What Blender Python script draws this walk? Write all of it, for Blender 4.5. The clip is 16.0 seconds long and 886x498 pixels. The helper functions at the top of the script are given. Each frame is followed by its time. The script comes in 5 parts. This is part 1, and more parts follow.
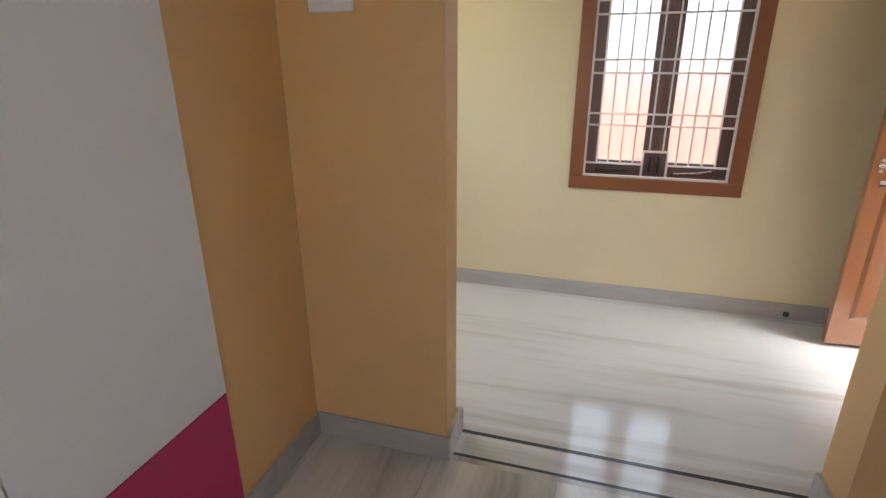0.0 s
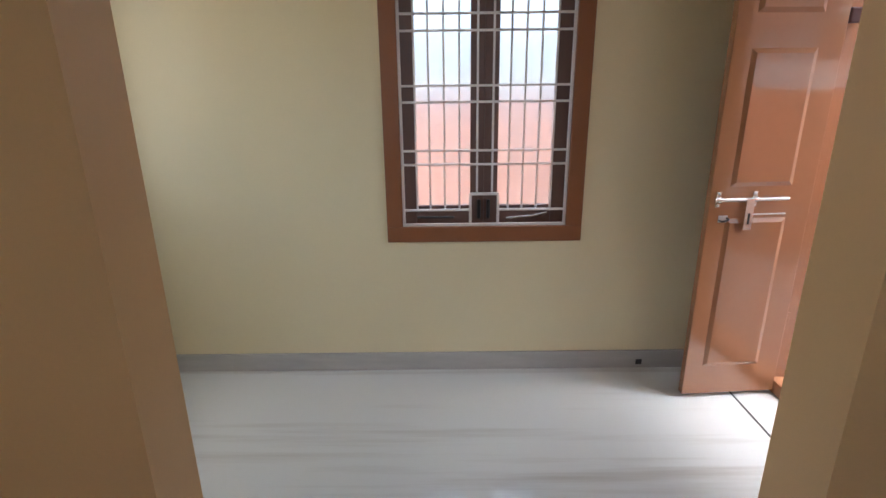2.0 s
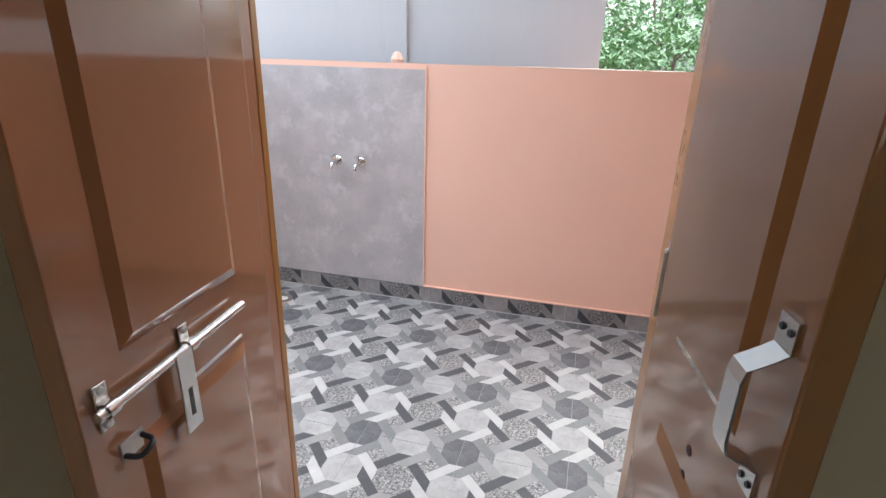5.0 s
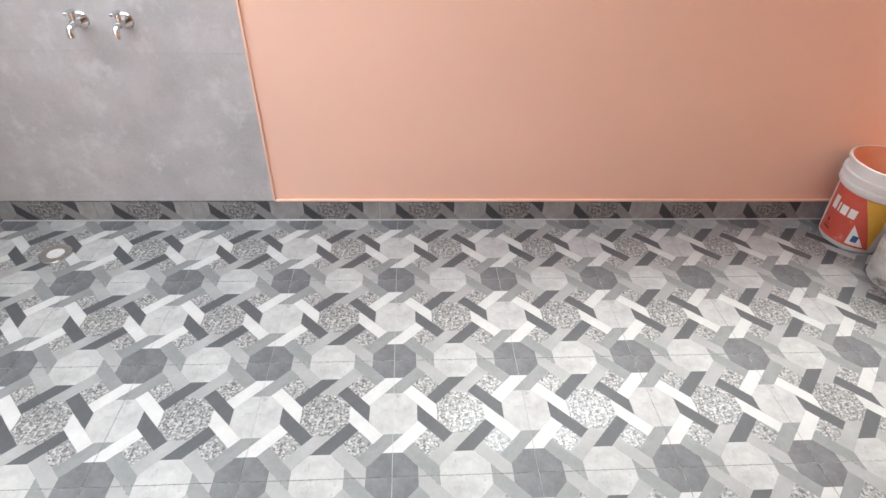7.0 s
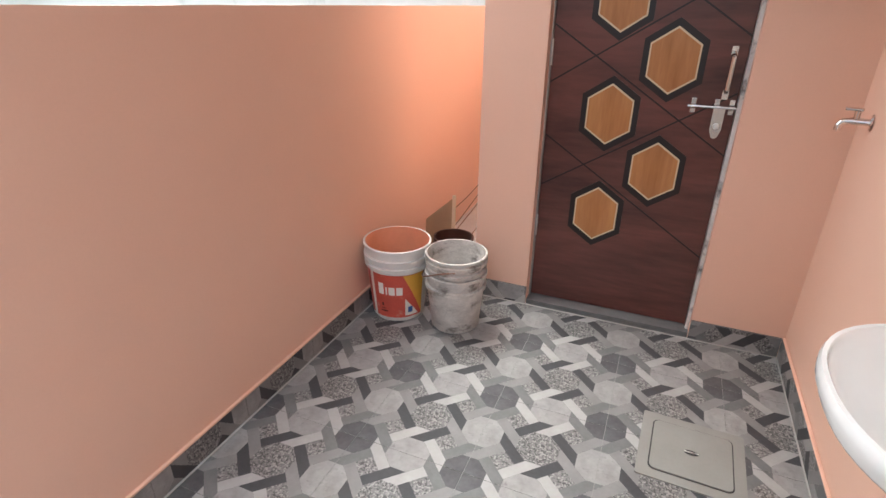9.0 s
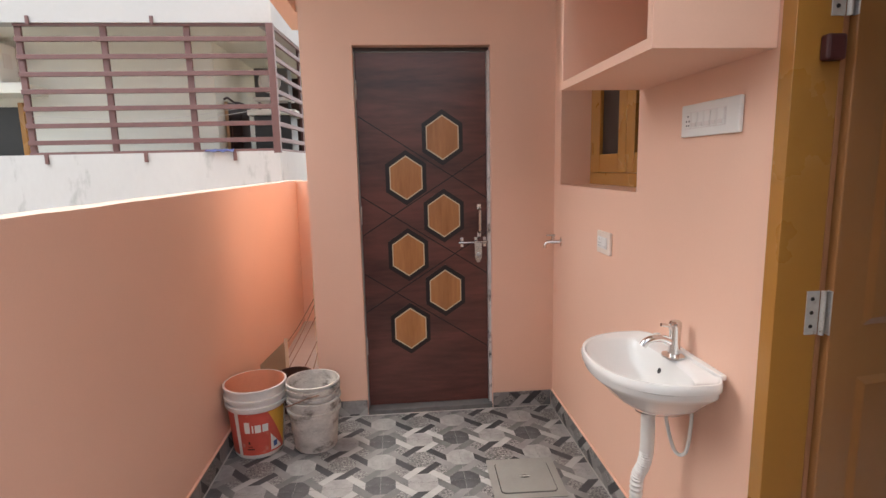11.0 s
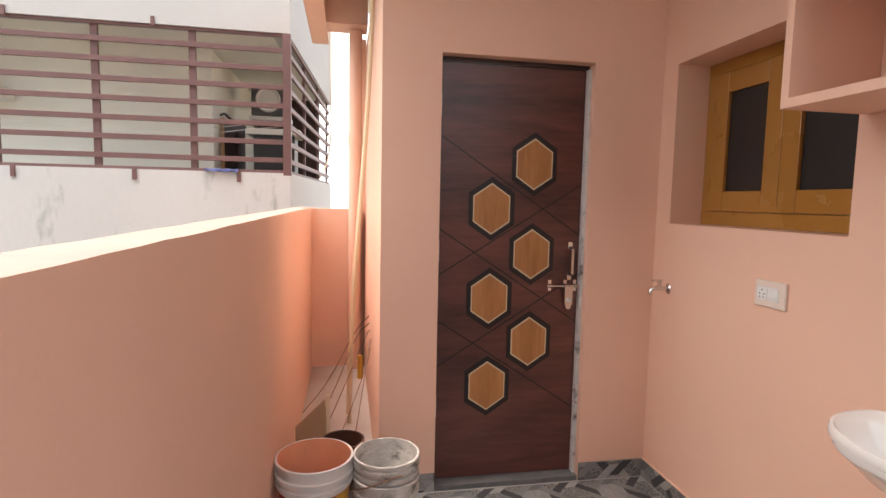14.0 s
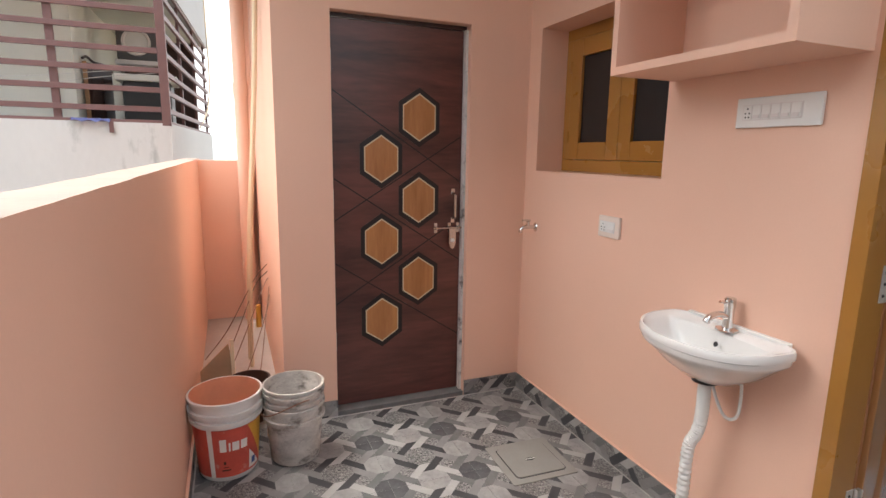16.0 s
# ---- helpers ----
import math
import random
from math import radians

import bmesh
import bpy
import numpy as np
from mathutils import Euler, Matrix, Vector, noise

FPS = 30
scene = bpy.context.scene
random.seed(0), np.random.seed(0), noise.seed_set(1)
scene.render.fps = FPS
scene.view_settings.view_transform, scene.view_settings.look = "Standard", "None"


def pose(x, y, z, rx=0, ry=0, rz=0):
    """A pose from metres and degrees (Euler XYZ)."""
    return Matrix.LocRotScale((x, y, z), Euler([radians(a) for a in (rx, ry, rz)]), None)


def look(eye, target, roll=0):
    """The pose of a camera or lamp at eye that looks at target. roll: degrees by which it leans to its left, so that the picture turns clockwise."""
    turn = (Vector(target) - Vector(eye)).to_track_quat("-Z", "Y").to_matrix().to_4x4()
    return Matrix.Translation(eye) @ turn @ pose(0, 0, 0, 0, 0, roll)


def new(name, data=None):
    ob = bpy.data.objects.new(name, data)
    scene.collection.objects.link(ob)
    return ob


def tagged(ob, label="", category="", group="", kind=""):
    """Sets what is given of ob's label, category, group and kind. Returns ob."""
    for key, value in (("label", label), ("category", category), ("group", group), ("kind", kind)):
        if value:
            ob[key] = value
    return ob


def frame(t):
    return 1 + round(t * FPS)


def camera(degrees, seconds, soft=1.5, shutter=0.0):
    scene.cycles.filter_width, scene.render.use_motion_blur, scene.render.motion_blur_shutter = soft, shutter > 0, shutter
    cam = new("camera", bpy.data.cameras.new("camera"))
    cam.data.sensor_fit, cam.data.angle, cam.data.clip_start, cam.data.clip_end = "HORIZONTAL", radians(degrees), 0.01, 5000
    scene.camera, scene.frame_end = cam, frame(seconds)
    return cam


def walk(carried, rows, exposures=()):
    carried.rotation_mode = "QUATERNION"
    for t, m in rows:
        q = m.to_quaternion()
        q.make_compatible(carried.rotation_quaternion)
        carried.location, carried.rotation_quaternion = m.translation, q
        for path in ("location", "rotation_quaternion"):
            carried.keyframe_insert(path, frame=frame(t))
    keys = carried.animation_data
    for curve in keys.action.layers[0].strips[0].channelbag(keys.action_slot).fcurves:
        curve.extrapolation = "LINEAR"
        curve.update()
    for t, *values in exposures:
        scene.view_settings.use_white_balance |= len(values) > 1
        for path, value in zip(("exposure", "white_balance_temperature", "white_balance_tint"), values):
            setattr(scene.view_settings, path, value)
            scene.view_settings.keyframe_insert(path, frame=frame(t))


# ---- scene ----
cam = camera(79.9, 16.0)
PATH = [
    (0, (-1.46, -2.217, 1.385), (-2.008, -0.421, 0.695), -0.3),
    (0.5, (-1.416, -2.174, 1.367), (-1.614, -0.406, 0.453), 0.8),
    (1, (-1.384, -2.052, 1.375), (-1.424, -0.319, 0.377), -0.6),
    (1.5, (-1.359, -1.787, 1.419), (-1.4, 0.022, 0.567), -2.2),
    (2, (-1.373, -1.506, 1.392), (-1.381, 0.396, 0.774), -0.7),
    (2.5, (-1.375, -1.213, 1.365), (-1.094, 0.685, 0.801), 0.0),
    (3, (-1.291, -0.954, 1.369), (-1.011, 0.954, 0.837), 0.2),
    (3.5, (-1.194, -0.691, 1.358), (-0.357, 1.045, 0.826), 2.8),
    (4, (-1.092, -0.432, 1.356), (0.291, 0.89, 0.772), 1.8),
    (4.5, (-0.866, -0.195, 1.347), (0.757, 0.804, 0.738), 0.2),
    (5, (-0.684, 0.04, 1.321), (1.129, 0.515, 0.623), 1.5),
    (5.2, (-0.605, 0.1, 1.298), (1.203, 0.423, 0.507), 0.7),
    (7.3, (0.206, 0.307, 1.254), (1.762, 0.144, 0.009), 1.6),
    (7.5, (0.252, 0.272, 1.273), (1.872, -0.041, 0.143), 0.9),
    (8, (0.404, 0.256, 1.283), (1.837, -0.751, 0.318), 1.4),
    (8.5, (0.673, 0.335, 1.223), (1.646, -1.191, 0.372), 2.6),
    (9, (0.813, 0.333, 1.274), (1.513, -1.34, 0.431), 0.6),
    (9.2, (0.85, 0.378, 1.277), (1.343, -1.369, 0.437), 1.3),
    (11.3, (1.12, 1.042, 1.375), (0.93, -0.939, 1.179), -0.9),
    (11.5, (1.143, 1.043, 1.384), (0.931, -0.942, 1.262), -0.3),
    (12, (1.271, 1.036, 1.4), (0.9, -0.929, 1.43), 1.1),
    (12.5, (1.362, 0.985, 1.392), (0.903, -0.959, 1.498), 1.8),
    (13, (1.409, 0.837, 1.419), (0.948, -1.077, 1.771), 1.9),
    (13.5, (1.512, 0.64, 1.37), (1.108, -1.309, 1.557), 1.3),
    (14, (1.71, 0.495, 1.332), (1.352, -1.464, 1.152), 1.2),
    (14.5, (1.787, 0.479, 1.32), (1.435, -1.462, 0.991), 1.4),
    (15, (1.785, 0.497, 1.318), (1.335, -1.419, 0.966), 1.8),
    (15.5, (1.777, 0.606, 1.325), (1.202, -1.277, 0.974), 1.6),
    (16, (1.772, 0.741, 1.333), (1.032, -1.083, 0.978), 0.9),
]
walk(cam, [(t, look(eye, target, roll)) for t, eye, target, roll in PATH], exposures=((0, 3.95, 6200, 9), (0.6, 3.85, 6050, 9), (1.2, 3.75, 5850, 9), (2.0, 3.4, 5750, 9), (3.0, 3.17, 6100, 9), (3.5, 3.0, 6200, 8), (4.5, 2.83, 6050, 7), (5, 2.55, 5750, 5), (7.3, 2.88, 5950, 2), (9.2, 2.38, 6000, 4), (11.3, 2.07, 6500, 9), (13.5, 2.05, 6800, 11), (16, 2.05, 6350, 7)))

# ---- light ----
world = bpy.data.worlds.new("sky")
scene.world = world
world.use_nodes = True
wn = world.node_tree
sky = wn.nodes.new("ShaderNodeTexSky")
sky.sky_type = "NISHITA"
sky.sun_disc = False
sky.sun_elevation = radians(68)
sky.sun_rotation = radians(101)
sky.air_density = 1.0
sky.dust_density = 6.0
# an overcast sky: most of the blue is washed out
grey = wn.nodes.new("ShaderNodeHueSaturation")
grey.inputs["Saturation"].default_value = 0.45
wn.links.new(sky.outputs[0], grey.inputs["Color"])
wn.links.new(grey.outputs[0], wn.nodes["Background"].inputs[0])
wn.nodes["Background"].inputs[1].default_value = 0.15
sun = new("sun", bpy.data.lights.new("sun", "SUN"))
sun.data.energy = 0.9
sun.data.angle = radians(110)
sun.data.color = (1.0, 0.96, 0.9)
sun.matrix_world = look((3.5, -0.4, 9), (0, 0, 0))


# ---- materials ----


def mat(name, col, rough=0.5, var=0.06, scale=3.0, grain=60.0, bump=0.05, metal=0.0, spots=None, each=0.0, stretch=(1, 1, 1), coat=0.0, depth=0.002):
    """Paint, plaster, metal: colour that wanders at two scales, a fine relief, optional stains of another colour."""
    m = bpy.data.materials.new(name)
    m.use_nodes = True
    nt = m.node_tree
    b = nt.nodes["Principled BSDF"]
    tc = nt.nodes.new("ShaderNodeTexCoord")
    mp = nt.nodes.new("ShaderNodeMapping")
    mp.inputs["Scale"].default_value = stretch
    nt.links.new(tc.outputs["Object"], mp.inputs["Vector"])
    big = nt.nodes.new("ShaderNodeTexNoise")
    big.inputs["Scale"].default_value = scale
    big.inputs["Detail"].default_value = 6
    fine = nt.nodes.new("ShaderNodeTexNoise")
    fine.inputs["Scale"].default_value = grain
    fine.inputs["Detail"].default_value = 4
    for n in (big, fine):
        nt.links.new(mp.outputs[0], n.inputs["Vector"])
    mix = nt.nodes.new("ShaderNodeMix")
    mix.data_type = "RGBA"
    add = nt.nodes.new("ShaderNodeMath")
    add.operation = "MULTIPLY_ADD"
    nt.links.new(fine.outputs["Fac"], add.inputs[0])
    add.inputs[1].default_value = 0.35
    nt.links.new(big.outputs["Fac"], add.inputs[2])
    ramp = nt.nodes.new("ShaderNodeMapRange")
    ramp.inputs["From Min"].default_value, ramp.inputs["From Max"].default_value = 0.4, 0.95
    nt.links.new(add.outputs[0], ramp.inputs[0])
    nt.links.new(ramp.outputs[0], mix.inputs["Factor"])
    mix.inputs["A"].default_value = (*[c * (1 - var) for c in col], 1)
    mix.inputs["B"].default_value = (*[min(1, c * (1 + var)) for c in col], 1)
    out = mix.outputs["Result"]
    if spots:
        sn = nt.nodes.new("ShaderNodeTexNoise")
        sn.inputs["Scale"].default_value = spots[2]
        sn.inputs["Detail"].default_value = 8
        sn.inputs["Roughness"].default_value = 0.65
        nt.links.new(mp.outputs[0], sn.inputs["Vector"])
        sr = nt.nodes.new("ShaderNodeMapRange")
        sr.inputs["From Min"].default_value, sr.inputs["From Max"].default_value = spots[1], spots[1] + 0.14
        nt.links.new(sn.outputs["Fac"], sr.inputs[0])
        sm = nt.nodes.new("ShaderNodeMix")
        sm.data_type = "RGBA"
        nt.links.new(sr.outputs[0], sm.inputs["Factor"])
        nt.links.new(out, sm.inputs["A"])
        sm.inputs["B"].default_value = (*spots[0], 1)
        out = sm.outputs["Result"]
    if each:
        oi = nt.nodes.new("ShaderNodeObjectInfo")
        hs = nt.nodes.new("ShaderNodeHueSaturation")
        er = nt.nodes.new("ShaderNodeMapRange")
        er.inputs["To Min"].default_value, er.inputs["To Max"].default_value = 1 - each, 1 + each
        nt.links.new(oi.outputs["Random"], er.inputs[0])
        nt.links.new(er.outputs[0], hs.inputs["Value"])
        nt.links.new(out, hs.inputs["Color"])
        out = hs.outputs[0]
    nt.links.new(out, b.inputs["Base Color"])
    rr = nt.nodes.new("ShaderNodeMapRange")
    rr.inputs["To Min"].default_value, rr.inputs["To Max"].default_value = rough * 0.85, min(1, rough * 1.15)
    nt.links.new(big.outputs["Fac"], rr.inputs[0])
    nt.links.new(rr.outputs[0], b.inputs["Roughness"])
    b.inputs["Metallic"].default_value = metal
    b.inputs["Coat Weight"].default_value = coat
    if bump:
        bp = nt.nodes.new("ShaderNodeBump")
        bp.inputs["Strength"].default_value = bump
        bp.inputs["Distance"].default_value = depth
        nt.links.new(add.outputs[0], bp.inputs["Height"])
        nt.links.new(bp.outputs[0], b.inputs["Normal"])
    return m


def veined(name, light, dark, rough, along, scale, low, high, each=0.0, warp=0.5, bump=0.0):
    """Wood or striped marble: bands that run along one axis ('x', 'y' or 'z')."""
    m = bpy.data.materials.new(name)
    m.use_nodes = True
    nt = m.node_tree
    b = nt.nodes["Principled BSDF"]
    tc = nt.nodes.new("ShaderNodeTexCoord")
    mp = nt.nodes.new("ShaderNodeMapping")
    s = {"x": (0.16, 1, 1), "y": (1, 0.16, 1), "z": (1, 1, 0.12), "xx": (0.055, 1, 1)}[along]
    mp.inputs["Scale"].default_value = s
    src = tc.outputs["Object"]
    if each:
        oi = nt.nodes.new("ShaderNodeObjectInfo")
        off = nt.nodes.new("ShaderNodeVectorMath")
        off.operation = "MULTIPLY_ADD"
        nt.links.new(oi.outputs["Random"], off.inputs[0])
        off.inputs[1].default_value = (7, 9, 5)
        nt.links.new(src, off.inputs[2])
        src = off.outputs[0]
    nt.links.new(src, mp.inputs["Vector"])
    n1 = nt.nodes.new("ShaderNodeTexNoise")
    n1.inputs["Scale"].default_value = scale
    n1.inputs["Detail"].default_value = 9
    n1.inputs["Roughness"].default_value = 0.62
    n1.inputs["Distortion"].default_value = warp
    nt.links.new(mp.outputs[0], n1.inputs["Vector"])
    n2 = nt.nodes.new("ShaderNodeTexNoise")
    n2.inputs["Scale"].default_value = scale * 7
    n2.inputs["Detail"].default_value = 5
    nt.links.new(mp.outputs[0], n2.inputs["Vector"])
    ma = nt.nodes.new("ShaderNodeMath")
    ma.operation = "MULTIPLY_ADD"
    nt.links.new(n2.outputs["Fac"], ma.inputs[0])
    ma.inputs[1].default_value = 0.3
    nt.links.new(n1.outputs["Fac"], ma.inputs[2])
    cr = nt.nodes.new("ShaderNodeValToRGB")
    cr.color_ramp.elements[0].position, cr.color_ramp.elements[1].position = low, high
    cr.color_ramp.elements[0].color = (*dark, 1)
    cr.color_ramp.elements[1].color = (*light, 1)
    nt.links.new(ma.outputs[0], cr.inputs[0])
    out = cr.outputs[0]
    if each:
        hs = nt.nodes.new("ShaderNodeHueSaturation")
        er = nt.nodes.new("ShaderNodeMapRange")
        er.inputs["To Min"].default_value, er.inputs["To Max"].default_value = 1 - each, 1 + each
        nt.links.new(oi.outputs["Random"], er.inputs[0])
        nt.links.new(er.outputs[0], hs.inputs["Value"])
        nt.links.new(out, hs.inputs["Color"])
        out = hs.outputs[0]
    nt.links.new(out, b.inputs["Base Color"])
    b.inputs["Roughness"].default_value = rough
    if bump:
        bp = nt.nodes.new("ShaderNodeBump")
        bp.inputs["Strength"].default_value = bump
        bp.inputs["Distance"].default_value = 0.001
        nt.links.new(ma.outputs[0], bp.inputs["Height"])
        nt.links.new(bp.outputs[0], b.inputs["Normal"])
    return m


def pebbled(name, cols, size):
    """Printed gravel: small cells of several greys."""
    m = bpy.data.materials.new(name)
    m.use_nodes = True
    nt = m.node_tree
    b = nt.nodes["Principled BSDF"]
    tc = nt.nodes.new("ShaderNodeTexCoord")
    v = nt.nodes.new("ShaderNodeTexVoronoi")
    v.inputs["Scale"].default_value = size
    nt.links.new(tc.outputs["Object"], v.inputs["Vector"])
    cr = nt.nodes.new("ShaderNodeValToRGB")
    cr.color_ramp.interpolation = "CONSTANT"
    e = cr.color_ramp.elements
    for i, c in enumerate(cols):
        el = e[i] if i < 2 else e.new(i / len(cols))
        el.position = i / len(cols)
        el.color = (*c, 1)
    sep = nt.nodes.new("ShaderNodeSeparateColor")
    nt.links.new(v.outputs["Color"], sep.inputs[0])
    nt.links.new(sep.outputs[0], cr.inputs[0])
    nt.links.new(cr.outputs[0], b.inputs["Base Color"])
    b.inputs["Roughness"].default_value = 0.4
    return m


def glass(name, rough, col=(1, 1, 1)):
    m = bpy.data.materials.new(name)
    m.use_nodes = True
    b = m.node_tree.nodes["Principled BSDF"]
    b.inputs["Base Color"].default_value = (*col, 1)
    b.inputs["Roughness"].default_value = rough
    b.inputs["Transmission Weight"].default_value = 1
    b.inputs["IOR"].default_value = 1.3
    return m


M_PEACH = mat("peach_paint", (0.80, 0.505, 0.375), 0.55, 0.035, 1.6, 140, 0.10)
# Wall peach made darker, to hold back the strong skylight on upward faces.
M_COPING = mat("dimmed_peach_coping", (0.36, 0.275, 0.23), 0.75, 0.12, 4, 60, 0.3, spots=((0.28, 0.235, 0.21), 0.58, 7.0))
M_CREAM = mat("cream_paint", (0.74, 0.645, 0.41), 0.5, 0.03, 1.5, 140, 0.08)
M_TAN = mat("tan_paint", (0.70, 0.44, 0.19), 0.5, 0.03, 1.5, 140, 0.08)
M_WHITE = mat("white_paint", (0.78, 0.76, 0.72), 0.6, 0.03, 1.2, 90, 0.1)
M_WEATHER = mat("weathered_white_wall", (0.50, 0.505, 0.50), 0.8, 0.07, 0.9, 30, 0.25, spots=((0.27, 0.275, 0.27), 0.60, 3.2), stretch=(1, 1, 0.4), depth=0.006)
M_WHITEWASH = mat("rain_streaked_whitewash", (0.48, 0.495, 0.505), 0.8, 0.05, 0.9, 30, 0.25, spots=((0.34, 0.355, 0.355), 0.57, 1.8), stretch=(1, 1, 0.22), depth=0.006)
M_IVORY = mat("ivory_plastic", (0.78, 0.66, 0.57), 0.35, 0.02, 10, 120, 0.0)
M_CEMENT = mat("bare_cement", (0.40, 0.39, 0.37), 0.85, 0.14, 2.5, 50, 0.4, spots=((0.24, 0.23, 0.22), 0.62, 3.0), depth=0.005)
M_SCREED = mat("dusty_screed", (0.50, 0.43, 0.38), 0.8, 0.12, 3.0, 70, 0.35, spots=((0.66, 0.60, 0.56), 0.62, 9.0), depth=0.004)
M_GREYTILE = mat("grey_stone_tile", (0.42, 0.395, 0.385), 0.38, 0.16, 7.0, 90, 0.05, spots=((0.52, 0.50, 0.49), 0.52, 9.0), each=0.04)
M_GROUT = mat("grout", (0.27, 0.26, 0.245), 0.8, 0.1, 20, 200, 0.1)
M_MARBLE = veined("white_marble", (0.68, 0.68, 0.65), (0.42, 0.385, 0.335), 0.09, "xx", 3.0, 0.40, 0.64, 0.0, 0.8)
M_SLAB = veined("grey_marble", (0.63, 0.61, 0.55), (0.31, 0.29, 0.255), 0.14, "y", 3.6, 0.42, 0.80, 0.22, 0.5)
M_SKIRT = veined("skirting_marble", (0.50, 0.48, 0.45), (0.34, 0.32, 0.30), 0.2, "x", 4.0, 0.35, 0.8, 0.0, 0.5)
M_STRIP = mat("black_strip", (0.03, 0.028, 0.026), 0.3, 0.1, 30, 200, 0.0)
M_LEAF = mat("brown_door_enamel", (0.36, 0.165, 0.08), 0.10, 0.05, 2.0, 40, 0.06, coat=0.7, depth=0.003)
# M_LEAF's enamel again, its colour shifted to ochre for warm daylight.
M_LEAF_DAY = mat("daylit_leaf_enamel", (0.38, 0.175, 0.062), 0.12, 0.05, 2.0, 40, 0.05, coat=0.6, depth=0.003)
M_FRAME = mat("ochre_door_enamel", (0.38, 0.175, 0.035), 0.28, 0.05, 3.0, 60, 0.08, coat=0.2)
M_WINFR = mat("window_frame_enamel", (0.24, 0.085, 0.030), 0.4, 0.06, 4.0, 60, 0.08)
M_CASE = mat("dark_casement", (0.125, 0.062, 0.045), 0.4, 0.15, 5.0, 60, 0.1)
M_GRILLE = mat("white_enamel_bar", (0.74, 0.70, 0.68), 0.35, 0.05, 12, 120, 0.05)
M_FROST = glass("frosted_glass", 0.42, (0.42, 0.47, 0.53))
M_STEEL = mat("brushed_steel", (0.62, 0.60, 0.57), 0.24, 0.08, 30, 220, 0.05, metal=1.0)
M_ZINC = mat("galvanised_hinge", (0.66, 0.65, 0.62), 0.45, 0.12, 40, 160, 0.1, metal=0.55, spots=((0.26, 0.17, 0.11), 0.60, 60.0))
M_CHROME = mat("chrome", (0.72, 0.70, 0.68), 0.12, 0.03, 30, 200, 0.0, metal=1.0)
M_RUBBER = mat("maroon_rubber", (0.06, 0.012, 0.012), 0.5, 0.1, 20, 150, 0.05)
M_BLACK = mat("black_plastic", (0.018, 0.017, 0.017), 0.35, 0.1, 20, 150, 0.02)
M_PLASTIC = mat("white_plastic", (0.78, 0.77, 0.74), 0.3, 0.02, 10, 120, 0.0)
M_LAMWHITE = mat("white_laminate", (0.76, 0.79, 0.81), 0.3, 0.02, 2, 120, 0.02)
M_LAMPINK = mat("magenta_laminate", (0.48, 0.035, 0.14), 0.25, 0.04, 3, 120, 0.02)
M_WALNUT = veined("walnut_laminate", (0.150, 0.052, 0.040), (0.036, 0.013, 0.012), 0.3, "x", 7.0, 0.42, 0.82, 0.0, 0.3, 0.05)
M_INLAY = veined("teak_inlay", (0.52, 0.245, 0.085), (0.33, 0.13, 0.04), 0.3, "z", 16.0, 0.40, 0.9, 0.05, 0.3, 0.05)
M_GROOVE = mat("groove_black", (0.012, 0.007, 0.006), 0.4, 0.1, 20, 100, 0.0)
M_CREAMLINE = mat("cream_inlay_line", (0.62, 0.52, 0.36), 0.4, 0.05, 20, 100, 0.0)
M_CERAMIC = mat("white_ceramic", (0.80, 0.79, 0.76), 0.10, 0.015, 3, 60, 0.0, coat=0.5)
M_PVC = mat("white_pvc", (0.74, 0.73, 0.70), 0.35, 0.03, 10, 120, 0.02)
M_BUCKET = mat("white_bucket", (0.70, 0.66, 0.62), 0.4, 0.06, 9, 80, 0.08, spots=((0.62, 0.40, 0.30), 0.66, 12.0))
M_DIRTY = mat("cement_splashed_bucket", (0.52, 0.49, 0.45), 0.75, 0.32, 12, 90, 0.5, spots=((0.19, 0.17, 0.15), 0.54, 9.0), stretch=(1, 1, 1.6), depth=0.004)
M_RED = mat("red_label", (0.54, 0.085, 0.055), 0.5, 0.12, 12, 80, 0.05, spots=((0.56, 0.28, 0.22), 0.60, 18.0))
M_YELLOW = mat("yellow_label", (0.68, 0.36, 0.05), 0.4, 0.1, 12, 80, 0.05)
M_LABELWHITE = mat("white_print", (0.74, 0.68, 0.62), 0.5, 0.06, 20, 80, 0.0)
M_BLUE = mat("blue_print", (0.05, 0.10, 0.28), 0.5, 0.1, 20, 80, 0.0)
M_PAINTIN = mat("wet_peach_paint", (0.74, 0.34, 0.20), 0.35, 0.08, 9, 60, 0.1)
M_RUST = mat("brown_bucket", (0.075, 0.028, 0.016), 0.6, 0.2, 12, 80, 0.2)
M_PLY = mat("plywood", (0.40, 0.25, 0.14), 0.7, 0.12, 6, 80, 0.2)
M_POLE = mat("pale_pole", (0.70, 0.56, 0.38), 0.5, 0.08, 5, 80, 0.1, stretch=(1, 1, 0.1))
M_WIRE = mat("rusty_wire", (0.24, 0.13, 0.085), 0.6, 0.2, 30, 100, 0.1)
M_CONC = mat("concrete_cover", (0.25, 0.24, 0.22), 0.75, 0.08, 8, 90, 0.25)
M_RAIL = mat("maroon_railing", (0.14, 0.070, 0.066), 0.5, 0.12, 8, 80, 0.1)
M_VENT = mat("ochre_vent_cap", (0.50, 0.37, 0.20), 0.7, 0.1, 9, 80, 0.2)
M_INSIDE = mat("balcony_cream", (0.76, 0.76, 0.69), 0.7, 0.05, 1.5, 60, 0.1)
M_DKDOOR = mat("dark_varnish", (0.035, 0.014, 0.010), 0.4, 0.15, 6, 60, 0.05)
M_T_DARK = mat("printed_charcoal", (0.082, 0.082, 0.085), 0.62, 0.45, 14, 80, 0.04)
